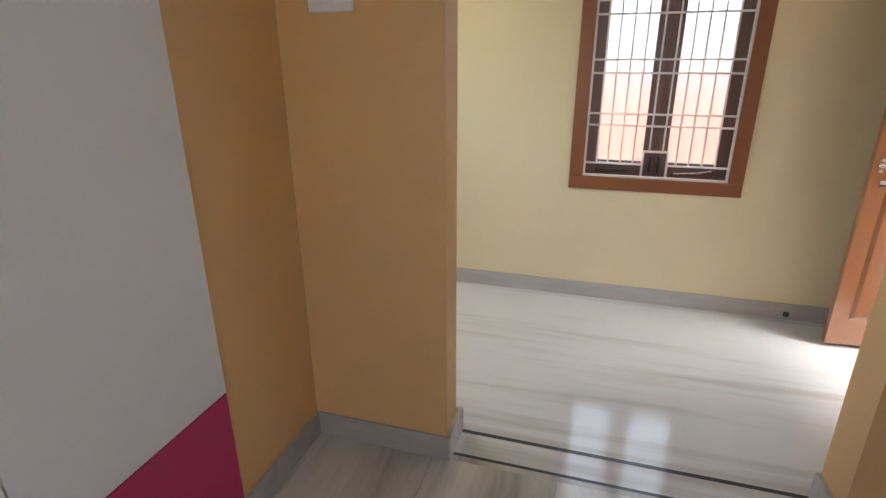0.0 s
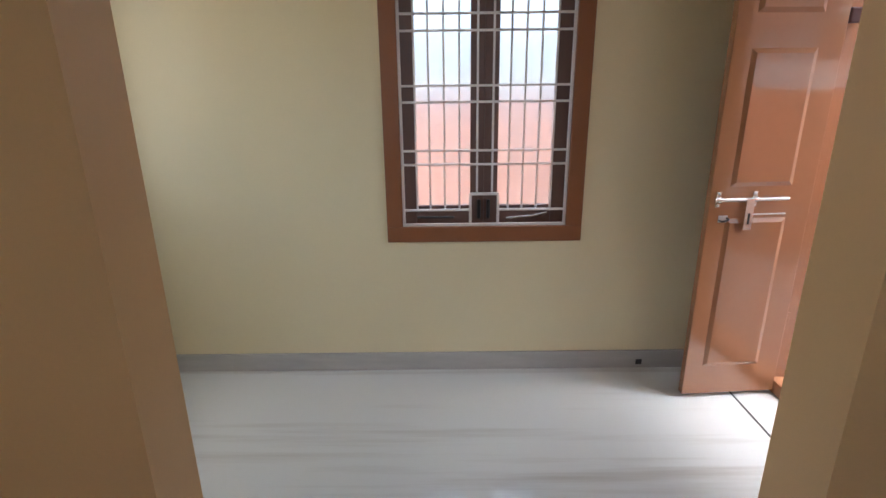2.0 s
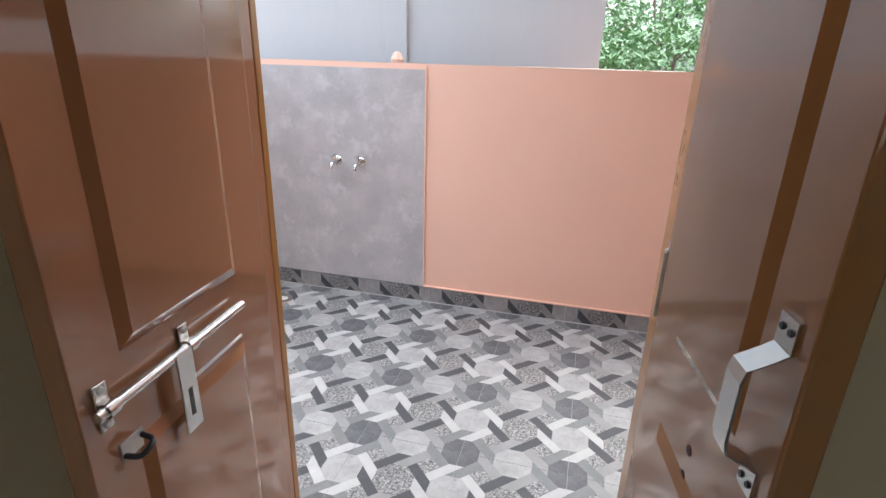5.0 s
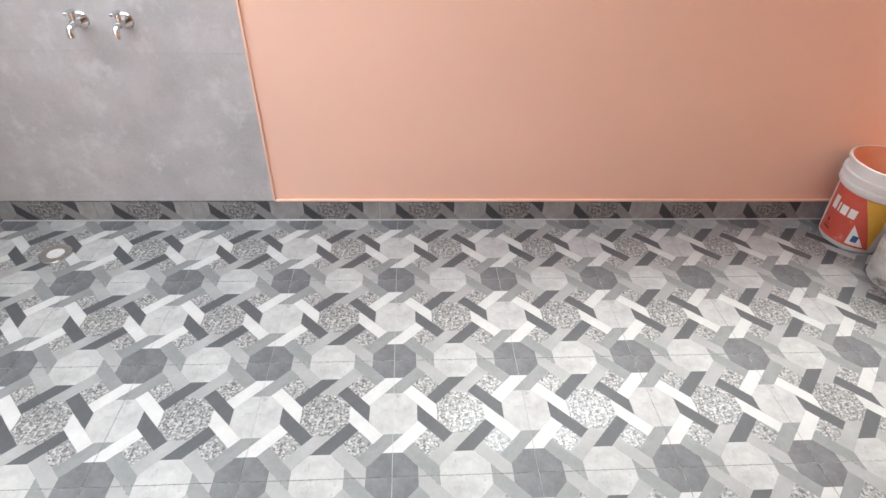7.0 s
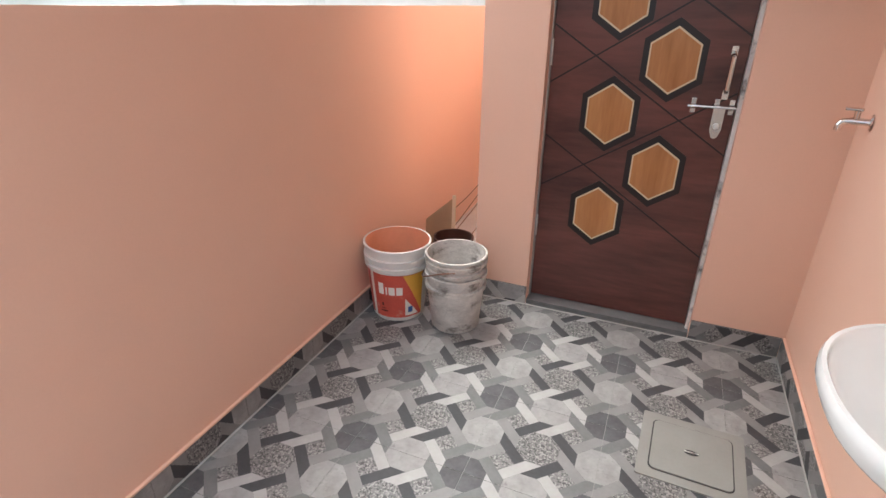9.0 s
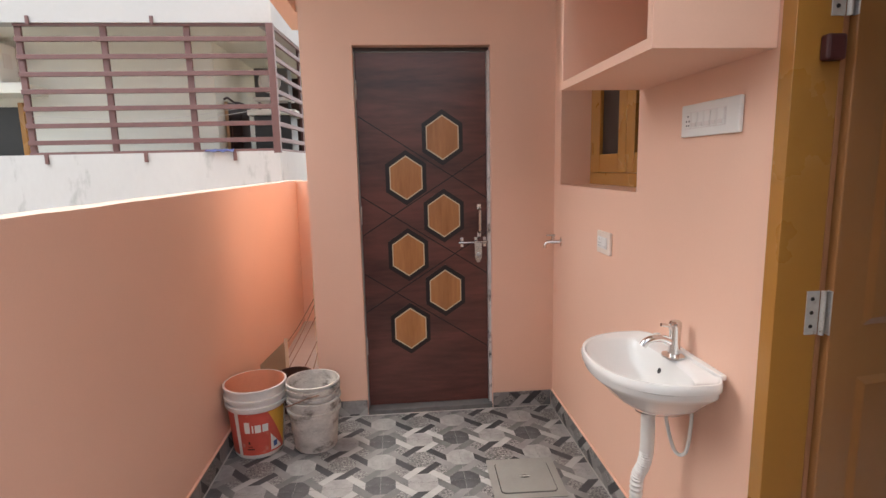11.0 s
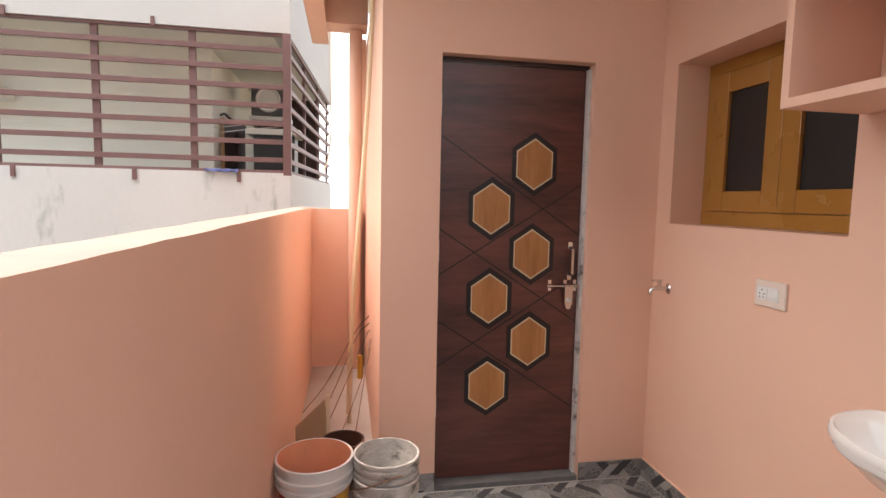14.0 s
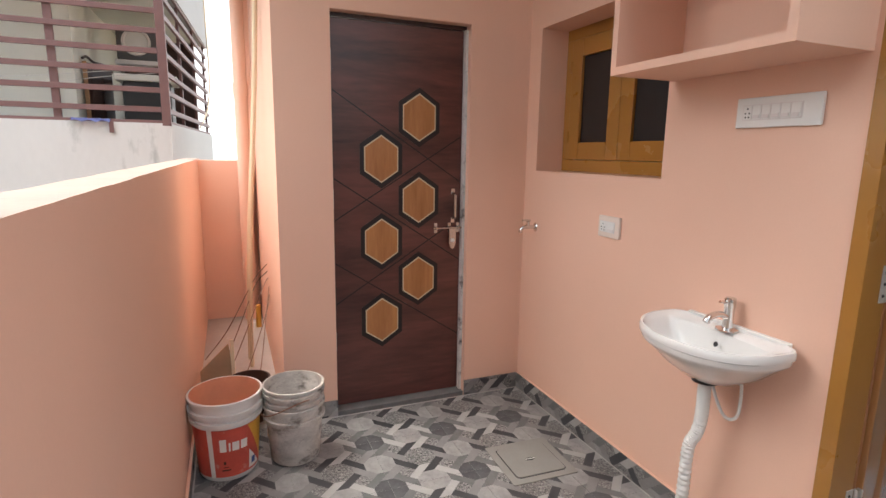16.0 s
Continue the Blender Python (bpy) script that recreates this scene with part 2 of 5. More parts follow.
M_T_BLACK = mat("printed_black", (0.046, 0.046, 0.049), 0.62, 0.2, 20, 80, 0.04)
M_T_MID = mat("printed_mid_grey", (0.142, 0.140, 0.138), 0.62, 0.2, 16, 80, 0.04)
M_T_LIGHT = mat("printed_light_grey", (0.279, 0.269, 0.260), 0.62, 0.24, 16, 80, 0.04, spots=((0.17, 0.165, 0.16), 0.57, 26.0))
M_T_SOFT = mat("printed_soft_grey", (0.211, 0.205, 0.199), 0.62, 0.14, 14, 80, 0.04)
M_T_WHITE = mat("printed_off_white", (0.353, 0.339, 0.327), 0.62, 0.1, 16, 80, 0.04)
M_T_PEB = pebbled("printed_gravel", [(0.065, 0.063, 0.061), (0.20, 0.19, 0.185), (0.13, 0.126, 0.122), (0.29, 0.28, 0.265), (0.16, 0.155, 0.15)], 210)
M_UPPER = mat("upper_white_wall", (0.45, 0.445, 0.435), 0.8, 0.05, 0.6, 30, 0.2, spots=((0.40, 0.395, 0.385), 0.60, 1.4), depth=0.005)
M_CHIP = mat("chipped_plaster_edge", (0.62, 0.59, 0.57), 0.8, 0.15, 12, 80, 0.4, spots=((0.12, 0.11, 0.11), 0.53, 14.0), depth=0.004)
M_STAIN = mat("damp_stain", (0.365, 0.36, 0.35), 0.85, 0.15, 8, 60, 0.2)
M_UNIT = mat("grey_unit_case", (0.10, 0.10, 0.10), 0.6, 0.1, 8, 60, 0.05)
M_RAG = mat("violet_blue_rag", (0.13, 0.15, 0.34), 0.8, 0.2, 20, 100, 0.2)
M_BARK = mat("bark", (0.12, 0.08, 0.05), 0.85, 0.25, 6, 40, 0.5, stretch=(1, 1, 0.3))
M_LEAFG = mat("leaf_green", (0.11, 0.20, 0.075), 0.55, 0.35, 0.9, 12, 0.0)
M_GROUND = mat("dry_ground", (0.22, 0.18, 0.13), 0.9, 0.2, 0.3, 8, 0.3)

# ---- building tools ----


def cube(bm, x0, x1, y0, y1, z0, z1, bevel=0.0):
    m = Matrix.Translation(((x0 + x1) / 2, (y0 + y1) / 2, (z0 + z1) / 2)) @ Matrix.Diagonal((abs(x1 - x0), abs(y1 - y0), abs(z1 - z0), 1))
    vs = bmesh.ops.create_cube(bm, size=1, matrix=m)["verts"]
    if bevel:
        es = list({e for v in vs for e in v.link_edges})
        bmesh.ops.bevel(bm, geom=es, offset=bevel, segments=2, affect="EDGES", profile=0.5)


def boxed(x0, x1, y0, y1, z0, z1, bevel=0.0):
    bm = bmesh.new()
    cube(bm, x0, x1, y0, y1, z0, z1, bevel)
    return bm


def part(name, bm, material, parent=None, label="", smooth=False):
    me = bpy.data.meshes.new(name)
    bm.to_mesh(me)
    bm.free()
    for m in material if isinstance(material, (list, tuple)) else [material]:
        me.materials.append(m)
    if smooth:
        for p in me.polygons:
            p.use_smooth = True
        me.set_sharp_from_angle(angle=radians(38))
    ob = new(name, me)
    if parent:
        ob.parent = parent
    if label:
        tagged(ob, label=label)
    return ob


def shared(name, me, parent, m):
    ob = new(name, me)
    ob.parent = parent
    ob.matrix_basis = m
    return ob


def thing(name, label, category, m=None, group="", kind=""):
    ob = new(name)
    ob.empty_display_size = 0.1
    if m:
        ob.matrix_basis = m
    return tagged(ob, label, category, group, kind)


def structure(name, bm, material, label="", category=""):
    return tagged(part(name, bm, material), label, category, kind="structure")


def wall(name, axis, a0, a1, b0, b1, z0, z1, holes, mats, label):
    """A wall with real openings. axis 'x': its faces look along x. mats: low side, high side, reveals."""
    bm = bmesh.new()
    cuts = sorted({b0, b1, *[h[0] for h in holes], *[h[1] for h in holes]})
    for p, q in zip(cuts, cuts[1:]):
        mid = (p + q) / 2
        spans, low = [], z0
        for h in sorted(holes, key=lambda h: h[2]):
            if h[0] <= mid <= h[1]:
                if h[2] > low:
                    spans.append((low, h[2]))
                low = h[3]
        if low < z1:
            spans.append((low, z1))
        for u, v in spans:
            if axis == "x":
                cube(bm, a0, a1, p, q, u, v)
            else:
                cube(bm, p, q, a0, a1, u, v)
    bmesh.ops.remove_doubles(bm, verts=bm.verts, dist=1e-5)
    n = 0 if axis == "x" else 1
    bm.normal_update()
    for f in bm.faces:
        f.material_index = 0 if f.normal[n] < -0.5 else 1 if f.normal[n] > 0.5 else 2
    return structure(name, bm, mats, label, "wall")


def lathe(profile, n=48, caps=False):
    """Turn a list of (radius, height) round z."""
    bm = bmesh.new()
    rings = []
    for r, z in profile:
        rings.append([bm.verts.new((r * math.cos(2 * math.pi * i / n), r * math.sin(2 * math.pi * i / n), z)) for i in range(n)])
    for a, b in zip(rings, rings[1:]):
        for i in range(n):
            bm.faces.new((a[i], a[(i + 1) % n], b[(i + 1) % n], b[i]))
    if caps:
        bm.faces.new(rings[0][::-1])
        bm.faces.new(rings[-1])
    bmesh.ops.recalc_face_normals(bm, faces=bm.faces)
    return bm


def tube(points, radius, n=10, wave=None):
    """A round tube along points; wave: (depth, turns) for a corrugated hose."""
    bm = bmesh.new()
    pts = [Vector(p) for p in points]
    rings = []
    for i, p in enumerate(pts):
        d = (pts[min(i + 1, len(pts) - 1)] - pts[max(i - 1, 0)]).normalized()
        side = d.cross(Vector((0.31, 0.95, 0.05))).normalized()
        up = d.cross(side)
        r = radius
        if wave:
            r += wave[0] * math.sin(i * wave[1])
        rings.append([bm.verts.new(p + r * (math.cos(2 * math.pi * k / n) * side + math.sin(2 * math.pi * k / n) * up)) for k in range(n)])
    for a, b in zip(rings, rings[1:]):
        for k in range(n):
            bm.faces.new((a[k], a[(k + 1) % n], b[(k + 1) % n], b[k]))
    bm.faces.new(rings[0][::-1])
    bm.faces.new(rings[-1])
    bmesh.ops.recalc_face_normals(bm, faces=bm.faces)
    return bm


def bend(points, steps=8):
    """A smooth line through points (Catmull-Rom)."""
    p = [Vector(q) for q in points]
    p = [2 * p[0] - p[1]] + p + [2 * p[-1] - p[-2]]
    out = []
    for a, b, c, d in zip(p, p[1:], p[2:], p[3:]):
        for i in range(steps):
            t = i / steps
            out.append(0.5 * (2 * b + (c - a) * t + (2 * a - 5 * b + 4 * c - d) * t * t + (3 * b - a - 3 * c + d) * t**3))
    out.append(p[-2])
    return out


def prism(poly, lo, hi, axis="y"):
    """Extrude a flat outline; axis is the direction of extrusion."""
    bm = bmesh.new()

    def put(u, v, w):
        return {"y": (u, w, v), "x": (w, u, v), "z": (u, v, w)}[axis]

    a = [bm.verts.new(put(u, v, lo)) for u, v in poly]
    b = [bm.verts.new(put(u, v, hi)) for u, v in poly]
    bm.faces.new(a)
    bm.faces.new(b[::-1])
    n = len(poly)
    for i in range(n):
        bm.faces.new((a[i], b[i], b[(i + 1) % n], a[(i + 1) % n]))
    bmesh.ops.recalc_face_normals(bm, faces=bm.faces)
    return bm

# ---- structure: rooms ----
FB = -0.04  # balcony floor level
CEIL = 2.907
WY = 0.838  # window wall, inner face
X_IN, X_OUT = 0.12, 0.222  # balcony wall, faces

wall("wall_window", "y", WY, 0.958, -2.90, X_OUT, FB, CEIL, [(-1.62, -0.765, 0.685, 1.98)], [M_CREAM, M_PEACH, M_CREAM], "cream painted wall with a barred window")
wall("wall_balcony", "x", X_IN, X_OUT, -0.73, WY, FB, CEIL, [(-0.15, 0.70, FB, 2.0)], [M_CREAM, M_PEACH, M_PEACH], "painted wall with a double door to the balcony")
wall("wall_kitchen", "x", -0.01, X_OUT, -4.30, -0.73, FB, CEIL, [(-1.756, -0.853, 1.25, 1.978)], [M_TAN, M_PEACH, M_PEACH], "peach painted outer wall with a recessed window")
wall("wall_partition", "y", -0.73, -0.56, -2.90, X_IN, 0.0, CEIL, [(-1.918, -0.685, 0.0, CEIL)], [M_TAN, M_CREAM, M_TAN], "tan painted partition with a wide opening")
structure("partition_plaster", prism([(-1.9179, -0.56), (-1.9179, -0.7305), (-1.903, -0.7305), (-1.916, -0.56)], 0.0, CEIL - 0.001, "z"), M_TAN, "tan plaster that thickens the opening's side", "plaster")
# The hole is out of view, added and sized to brighten the room.
wall("wall_room_west", "x", -3.02, -2.90, -0.73, 0.958, 0.0, CEIL, [(-0.25, 0.45, 0.98, 2.05)], [M_CREAM, M_CREAM, M_CREAM], "cream painted side wall with an unseen opening added for skylight")
wall("wall_niche_west", "x", -2.90, -2.425, -1.245, -0.73, 0.0, CEIL, [], [M_TAN, M_TAN, M_TAN], "tan painted side wall")
wall("wall_hall_west", "x", -3.02, -2.90, -4.30, -0.73, 0.0, CEIL, [], [M_TAN, M_TAN, M_TAN], "tan painted side wall")
# Nobody sees this wall; its hole is added to let sky into the hall.
wall("wall_back", "y", -4.30, -4.18, -2.90, -0.01, 0.0, CEIL, [(-1.62, -0.88, 1.0, 2.05)], [M_TAN, M_TAN, M_TAN], "plain tan back wall with an unseen opening added for skylight")
structure("ceiling", boxed(-3.02, X_IN, -4.30, 0.958, CEIL, CEIL + 0.15), M_WHITE, "white painted ceiling", "ceiling")

structure("floor", boxed(-2.90, X_IN, -0.558, WY, -0.2, 0.0), M_MARBLE, "polished white marble floor with brown veins", "floor")
floor_slabs = tagged(part("floor_hall", boxed(-2.90, -0.01, -4.18, -0.73, -0.2, -0.008), M_GROUT), "polished grey striped marble floor", "floor", kind="structure")
threshold = tagged(part("threshold", boxed(-1.905, -0.673, -0.690, -0.576, -0.05, 0.0), M_MARBLE), "white marble threshold between black strips", "threshold", kind="structure")
part("strip", boxed(-1.905, -0.673, -0.704, -0.691, -0.05, 0.0004), M_STRIP, threshold)
part("strip", boxed(-1.905, -0.673, -0.575, -0.5575, -0.05, 0.0004), M_STRIP, threshold)
part("edge_fill", boxed(-1.905, -0.673, -0.730, -0.705, -0.05, 0.0), M_SLAB, threshold)
structure("trim", boxed(-0.076, -0.066, -0.555, 0.80, -0.01, 0.0006), M_STRIP, "thin black joint in the marble floor", "floor joint")

for nm, c in (
    ("baseboard", (-2.90, X_IN - 0.002, WY - 0.012, WY - 0.001, 0.0005, 0.095)),
    ("baseboard", (-2.899, -1.899, -0.559, -0.548, 0.0005, 0.095)),
    ("baseboard", (-0.675, X_IN - 0.002, -0.559, -0.548, 0.0005, 0.095)),
    ("baseboard", (-2.411, -1.888, -0.742, -0.731, 0.0005, 0.10)),
    ("baseboard", (-0.690, -0.012, -0.742, -0.731, 0.0005, 0.10)),
    ("baseboard", (-2.424, -2.412, -1.24, -0.731, 0.0005, 0.10)),
    ("baseboard", (-1.9055, -1.886, -0.7305, -0.56, 0.0005, 0.105)),
    ("baseboard", (-0.703, -0.6855, -0.7305, -0.56, 0.0005, 0.105)),
):
    structure(nm, boxed(*c, 0.002), M_SKIRT, "grey marble skirting", "baseboard")
hole = part("drain_hole", boxed(-0.432, -0.402, WY - 0.0150, WY - 0.0122, 0.020, 0.048, 0.001), M_BLACK)
tagged(hole, "small dark drain hole in the skirting", "drain hole")

# ---- structure: balcony ----
structure("floor_base", boxed(-3.0, 2.0, -4.18, 1.95, -0.40, -0.252), M_CEMENT, "structural concrete slab under the flat", "slab")
structure("floor_balcony", boxed(0.02, 2.10, -1.92, 1.955, -0.25, FB - 0.0015), M_GROUT, "grout bed of the balcony tiles", "floor")
structure("floor_passage", boxed(1.40, 2.10, -4.12, -1.922, -0.25, FB + 0.006), M_SCREED, "dusty bare screed passage floor", "floor")


def rough_top(bm, z, amount, seed):
    """A hand-trowelled top edge: its vertices wander a little."""
    rnd = random.Random(seed)
    bmesh.ops.subdivide_edges(bm, edges=[e for e in bm.edges if abs(e.verts[0].co.z - z) < 1e-4 and abs(e.verts[1].co.z - z) < 1e-4 and e.calc_length() > 1], cuts=60)
    for v in bm.verts:
        if abs(v.co.z - z) < 1e-4:
            v.co.z += rnd.uniform(-amount, amount)


bm = boxed(1.984, 2.10, -4.12, 2.05, -0.25, 1.263)
rough_top(bm, 1.263, 0.0012, 3)
parapet = structure("wall_parapet", bm, [M_PEACH, M_COPING], "peach painted parapet wall with an uneven top, darkened against skylight", "parapet")
for f in parapet.data.polygons:
    f.material_index = 1 if f.normal.z > 0.7 else 0
structure("wall_parapet_end", boxed(1.60, 1.984, -3.95, -3.83, -0.25, 1.255), M_PEACH, "peach painted end of the parapet", "parapet")
bm = boxed(-3.2, 1.984, 1.955, 2.05, -0.25, 1.255)
parapet = structure("wall_parapet_north", bm, [M_PEACH, M_COPING], "peach painted parapet wall", "parapet")
for f in parapet.data.polygons:
    f.material_index = 1 if f.normal.z > 0.7 else 0
structure("floor_side", boxed(-3.2, X_IN, 0.958, 1.955, -0.25, FB - 0.002), M_SCREED, "bare screed floor of the side passage", "floor")

wall("wall_toilet", "y", -2.00, -1.866, X_OUT, 1.562, FB - 0.1, 2.565, [(0.574, 1.298, FB - 0.1, 1.986)], [M_PEACH, M_PEACH, M_PEACH], "peach painted toilet front wall")
structure("wall_toilet_side", boxed(1.44, 1.562, -4.12, -2.00, -0.2, 2.565), M_PEACH, "peach painted toilet side wall", "wall")
structure("wall_toilet_end", boxed(1.5625, 1.606, -4.12, -3.96, FB, 2.62), M_PEACH, "peach painted nib at the wall's end", "wall")
structure("toilet_roof", boxed(X_OUT, 1.44, -4.12, -2.00, 2.44, 2.54), M_CEMENT, "bare cement loft slab above the toilet", "slab")
structure("ceiling_balcony", boxed(X_OUT, 2.0, -4.20, 0.15, CEIL, CEIL + 0.15), M_WHITE, "white painted slab over the balcony", "ceiling")
bm = boxed(1.865, 2.0, -4.20, 0.15, 2.625, CEIL, 0.004)
structure("beam_edge", bm, M_PEACH, "peach painted beam along the slab edge", "beam")
structure("beam_cross", boxed(X_OUT, 1.864, -0.73, -0.50, 2.625, CEIL), M_PEACH, "peach painted cross beam", "beam")
structure("beam_end", boxed(1.562, 1.864, -3.85, -3.62, 2.625, CEIL), M_PEACH, "peach painted end beam", "beam")
structure("roof", boxed(-3.02, X_OUT, -4.30, 0.958, CEIL + 0.152, CEIL + 0.35), M_CEMENT, "flat concrete roof", "roof")
structure("loft_panel", boxed(X_OUT + 0.001, X_OUT + 0.012, -2.5, -1.868, 2.57, CEIL - 0.002), M_CEMENT, "unpainted grey cement patch in the loft", "wall")

# ---- printed floor tiles ----
P = 0.380
G = P / 2


def clip(poly, x0, x1, y0, y1):
    for n, lim, s in ((0, x0, 1), (0, x1, -1), (1, y0, 1), (1, y1, -1)):
        out = []
        for i, a in enumerate(poly):
            b = poly[(i + 1) % len(poly)]
            ia, ib = (a[n] - lim) * s >= 0, (b[n] - lim) * s >= 0
            if ia:
                out.append(a)
            if ia != ib:
                t = (lim - a[n]) / (b[n] - a[n])
                out.append((a[0] + t * (b[0] - a[0]), a[1] + t * (b[1] - a[1])))
        poly = out
        if len(poly) < 3:
            return []
    return poly


def pattern():
    """Octagons on a square grid, each with four mitred bars in a pinwheel on its diagonal sides: (polygon, material index)."""
    got = []
    a, u0, u1, h, v0, v1 = 0.353 * G, 0.356 * G, 0.551 * G, 0.157 * G, 0.556 * G, 0.361 * G
    k = a * math.tan(math.pi / 8)
    for i in range(-2, 5):
        for j in range(-2, 5):
            x, y = i * G, j * G
            odd = (i % 2) + (j % 2)
            centre = 1 if odd == 0 else 5 if odd == 2 else 3
            tone = 2 if odd == 0 else 0 if odd == 2 else 4 if i % 2 else 6
            got.append(([(x + a, y - k), (x + a, y + k), (x + k, y + a), (x - k, y + a), (x - a, y + k), (x - a, y - k), (x - k, y - a), (x + k, y - a)], centre))
            for q in range(4):
                t = radians(45 + 90 * q)
                rx, ry, tx, ty = math.cos(t), math.sin(t), math.sin(t), -math.cos(t)
                bar = [(u0, -h), (u1, -h), (u1, v1), (u0, v0)]
                got.append(([(x + u * rx + v * tx, y + u * ry + v * ty) for u, v in bar], tone))
    return got


TILE_MATS = [M_T_BLACK, M_T_DARK, M_T_MID, M_T_LIGHT, M_T_WHITE, M_T_PEB, M_T_SOFT]


def tile_mesh(name, x0, x1, y0, y1):
    """A tile cut from the printed pattern, thickness below its face."""
    bm = bmesh.new()
    gap = 0.0007
    x0, x1, y0, y1 = x0 + gap, x1 - gap, y0 + gap, y1 - gap
    cube(bm, x0, x1, y0, y1, -0.008, 0.0)
    for f in bm.faces:
        f.material_index = 5
    for n, (poly, tone) in enumerate(pattern()):
        p = clip(poly, x0, x1, y0, y1)
        if len(p) > 2:
            try:
                f = bm.faces.new([bm.verts.new((u, v, 0.0005)) for u, v in p])
                f.normal_update()
                if f.normal.z < 0:
                    f.normal_flip()
                f.material_index = tone
            except ValueError:
                pass
    me = bpy.data.meshes.new(name)
    bm.to_mesh(me)
    bm.free()
    for m in TILE_MATS:
        me.materials.append(m)
    return me


# ---- room: barred window ----
window = thing("window_1", "dark brown casement window with white bars and frosted panes", "window", kind="structure")
wx0, wx1, wz0, wz1 = -1.637, -0.748, 0.667, 2.0
F = 0.072
for nm, c in (("window_frame", (wx0, wx1, wz0, wz0 + F)), ("window_frame", (wx0, wx1, wz1 - F, wz1)), ("window_frame", (wx0, wx0 + F, wz0 + F, wz1 - F)), ("window_frame", (wx1 - F, wx1, wz0 + F, wz1 - F))):
    part(nm, boxed(c[0], c[1], WY - 0.010, WY + 0.055, c[2], c[3], 0.003), M_WINFR, window, "brown enamelled frame")
gx0, gx1, gz0, gz1 = wx0 + F, wx1 - F, wz0 + F, wz1 - F
mid = (gx0 + gx1) / 2
for a, b in ((gx0, mid), (mid, gx1)):
    st = 0.062
    leaf = part("casement", boxed(a, a + st, WY + 0.056, WY + 0.09, gz0, gz1, 0.003), M_CASE, window)
    part("stile", boxed(b - st, b, WY + 0.056, WY + 0.09, gz0, gz1, 0.003), M_CASE, leaf)
    part("rail", boxed(a + st, b - st, WY + 0.058, WY + 0.088, gz0, gz0 + 0.085, 0.003), M_CASE, leaf)
    part("rail", boxed(a + st, b - st, WY + 0.058, WY + 0.088, gz1 - 0.08, gz1, 0.003), M_CASE, leaf)
    pane = part("pane", boxed(a + st, b - st, WY + 0.070, WY + 0.075, gz0 + 0.085, gz1 - 0.08), M_FROST, leaf, "frosted glass pane")
    pane.visible_shadow = False
gy = WY + 0.012


def flat_bar(x0, x1, z0, z1, y=gy, t=0.006):
    return boxed(x0, x1, y - t, y + t, z0, z1, 0.0015)


bw = 0.010
for c in ((gx0, gx1, gz0, gz0 + 0.012), (gx0, gx0 + 0.012, gz0 + 0.012, gz1), (gx1 - 0.012, gx1, gz0 + 0.012, gz1), (gx0 + 0.012, gx1 - 0.012, gz1 - 0.012, gz1)):
    part("grille_border", flat_bar(*c), M_GRILLE, window, "white enamelled bar")
for z in (0.815, 1.022, 1.083, 1.290, 1.357, 1.575, 1.640, 1.860):
    for a, b in ((gx0 + 0.012, -1.262), (-1.124, gx1 - 0.012)) if z < 0.9 else ((gx0 + 0.012, gx1 - 0.012),):
        part("grille_rail", flat_bar(a, b, z - bw / 2, z + bw / 2, gy - 0.004, 0.005), M_GRILLE, window)
for x in (-1.497, -1.437, -1.371, -1.305, -1.226, -1.158, -1.085, -1.022, -0.957, -0.893):
    low = 0.895 if -1.27 < x < -1.12 else 0.82
    part("grille_upright", flat_bar(x - 0.0045, x + 0.0045, low, gz1 - 0.012, gy + 0.007, 0.005), M_GRILLE, window)
for c in ((-1.262, -1.250, gz0 + 0.012, 0.893), (-1.136, -1.124, gz0 + 0.012, 0.893), (-1.250, -1.136, 0.881, 0.893)):
    part("grille_box", flat_bar(*c), M_GRILLE, window)
for x in (-1.215, -1.172):
    part("latch", boxed(x - 0.008, x + 0.008, WY + 0.035, WY + 0.052, 0.765, 0.855, 0.004), M_BLACK, window, "dark latch")
part("stay_bar", tube([(-1.09, WY + 0.03, 0.768), (-0.97, WY + 0.035, 0.776), (-0.90, WY + 0.045, 0.790)], 0.006), M_STEEL, window, "steel stay bar")
part("stay_bar", tube([(-1.50, WY + 0.035, 0.775), (-1.33, WY + 0.03, 0.775)], 0.006), M_BLACK, window)

# ---- room: double door ----
door = thing("door_1", "brown enamelled double door standing open to the balcony", "door", kind="structure")
D0, D1, DT = -0.105, 0.635, 1.935
part("jamb", boxed(X_IN + 0.0005, X_OUT + 0.006, -0.1495, D0, FB, 2.0, 0.001), M_FRAME, door, "ochre brown jamb")
part("architrave", boxed(X_IN - 0.014, X_IN - 0.0005, -0.205, D0, FB, 2.03, 0.002), M_LEAF, door, "brown enamelled architrave")
part("jamb", boxed(X_OUT - 0.016, X_OUT + 0.006, D1, 0.70, FB, 2.0, 0.003), M_FRAME, door, "ochre brown jamb")
part("jamb", boxed(X_IN - 0.006, X_OUT - 0.016, D1, 0.70, FB, 2.0, 0.003), M_LEAF, door, "brown enamelled jamb")
part("head", boxed(X_IN - 0.006, X_OUT + 0.006, D0 + 0.001, D1 - 0.001, DT, 2.0, 0.003), M_FRAME, door)
part("sill", boxed(X_IN - 0.004, X_OUT + 0.004, D0 + 0.001, D1 - 0.001, FB, 0.062, 0.004), M_LEAF, door)


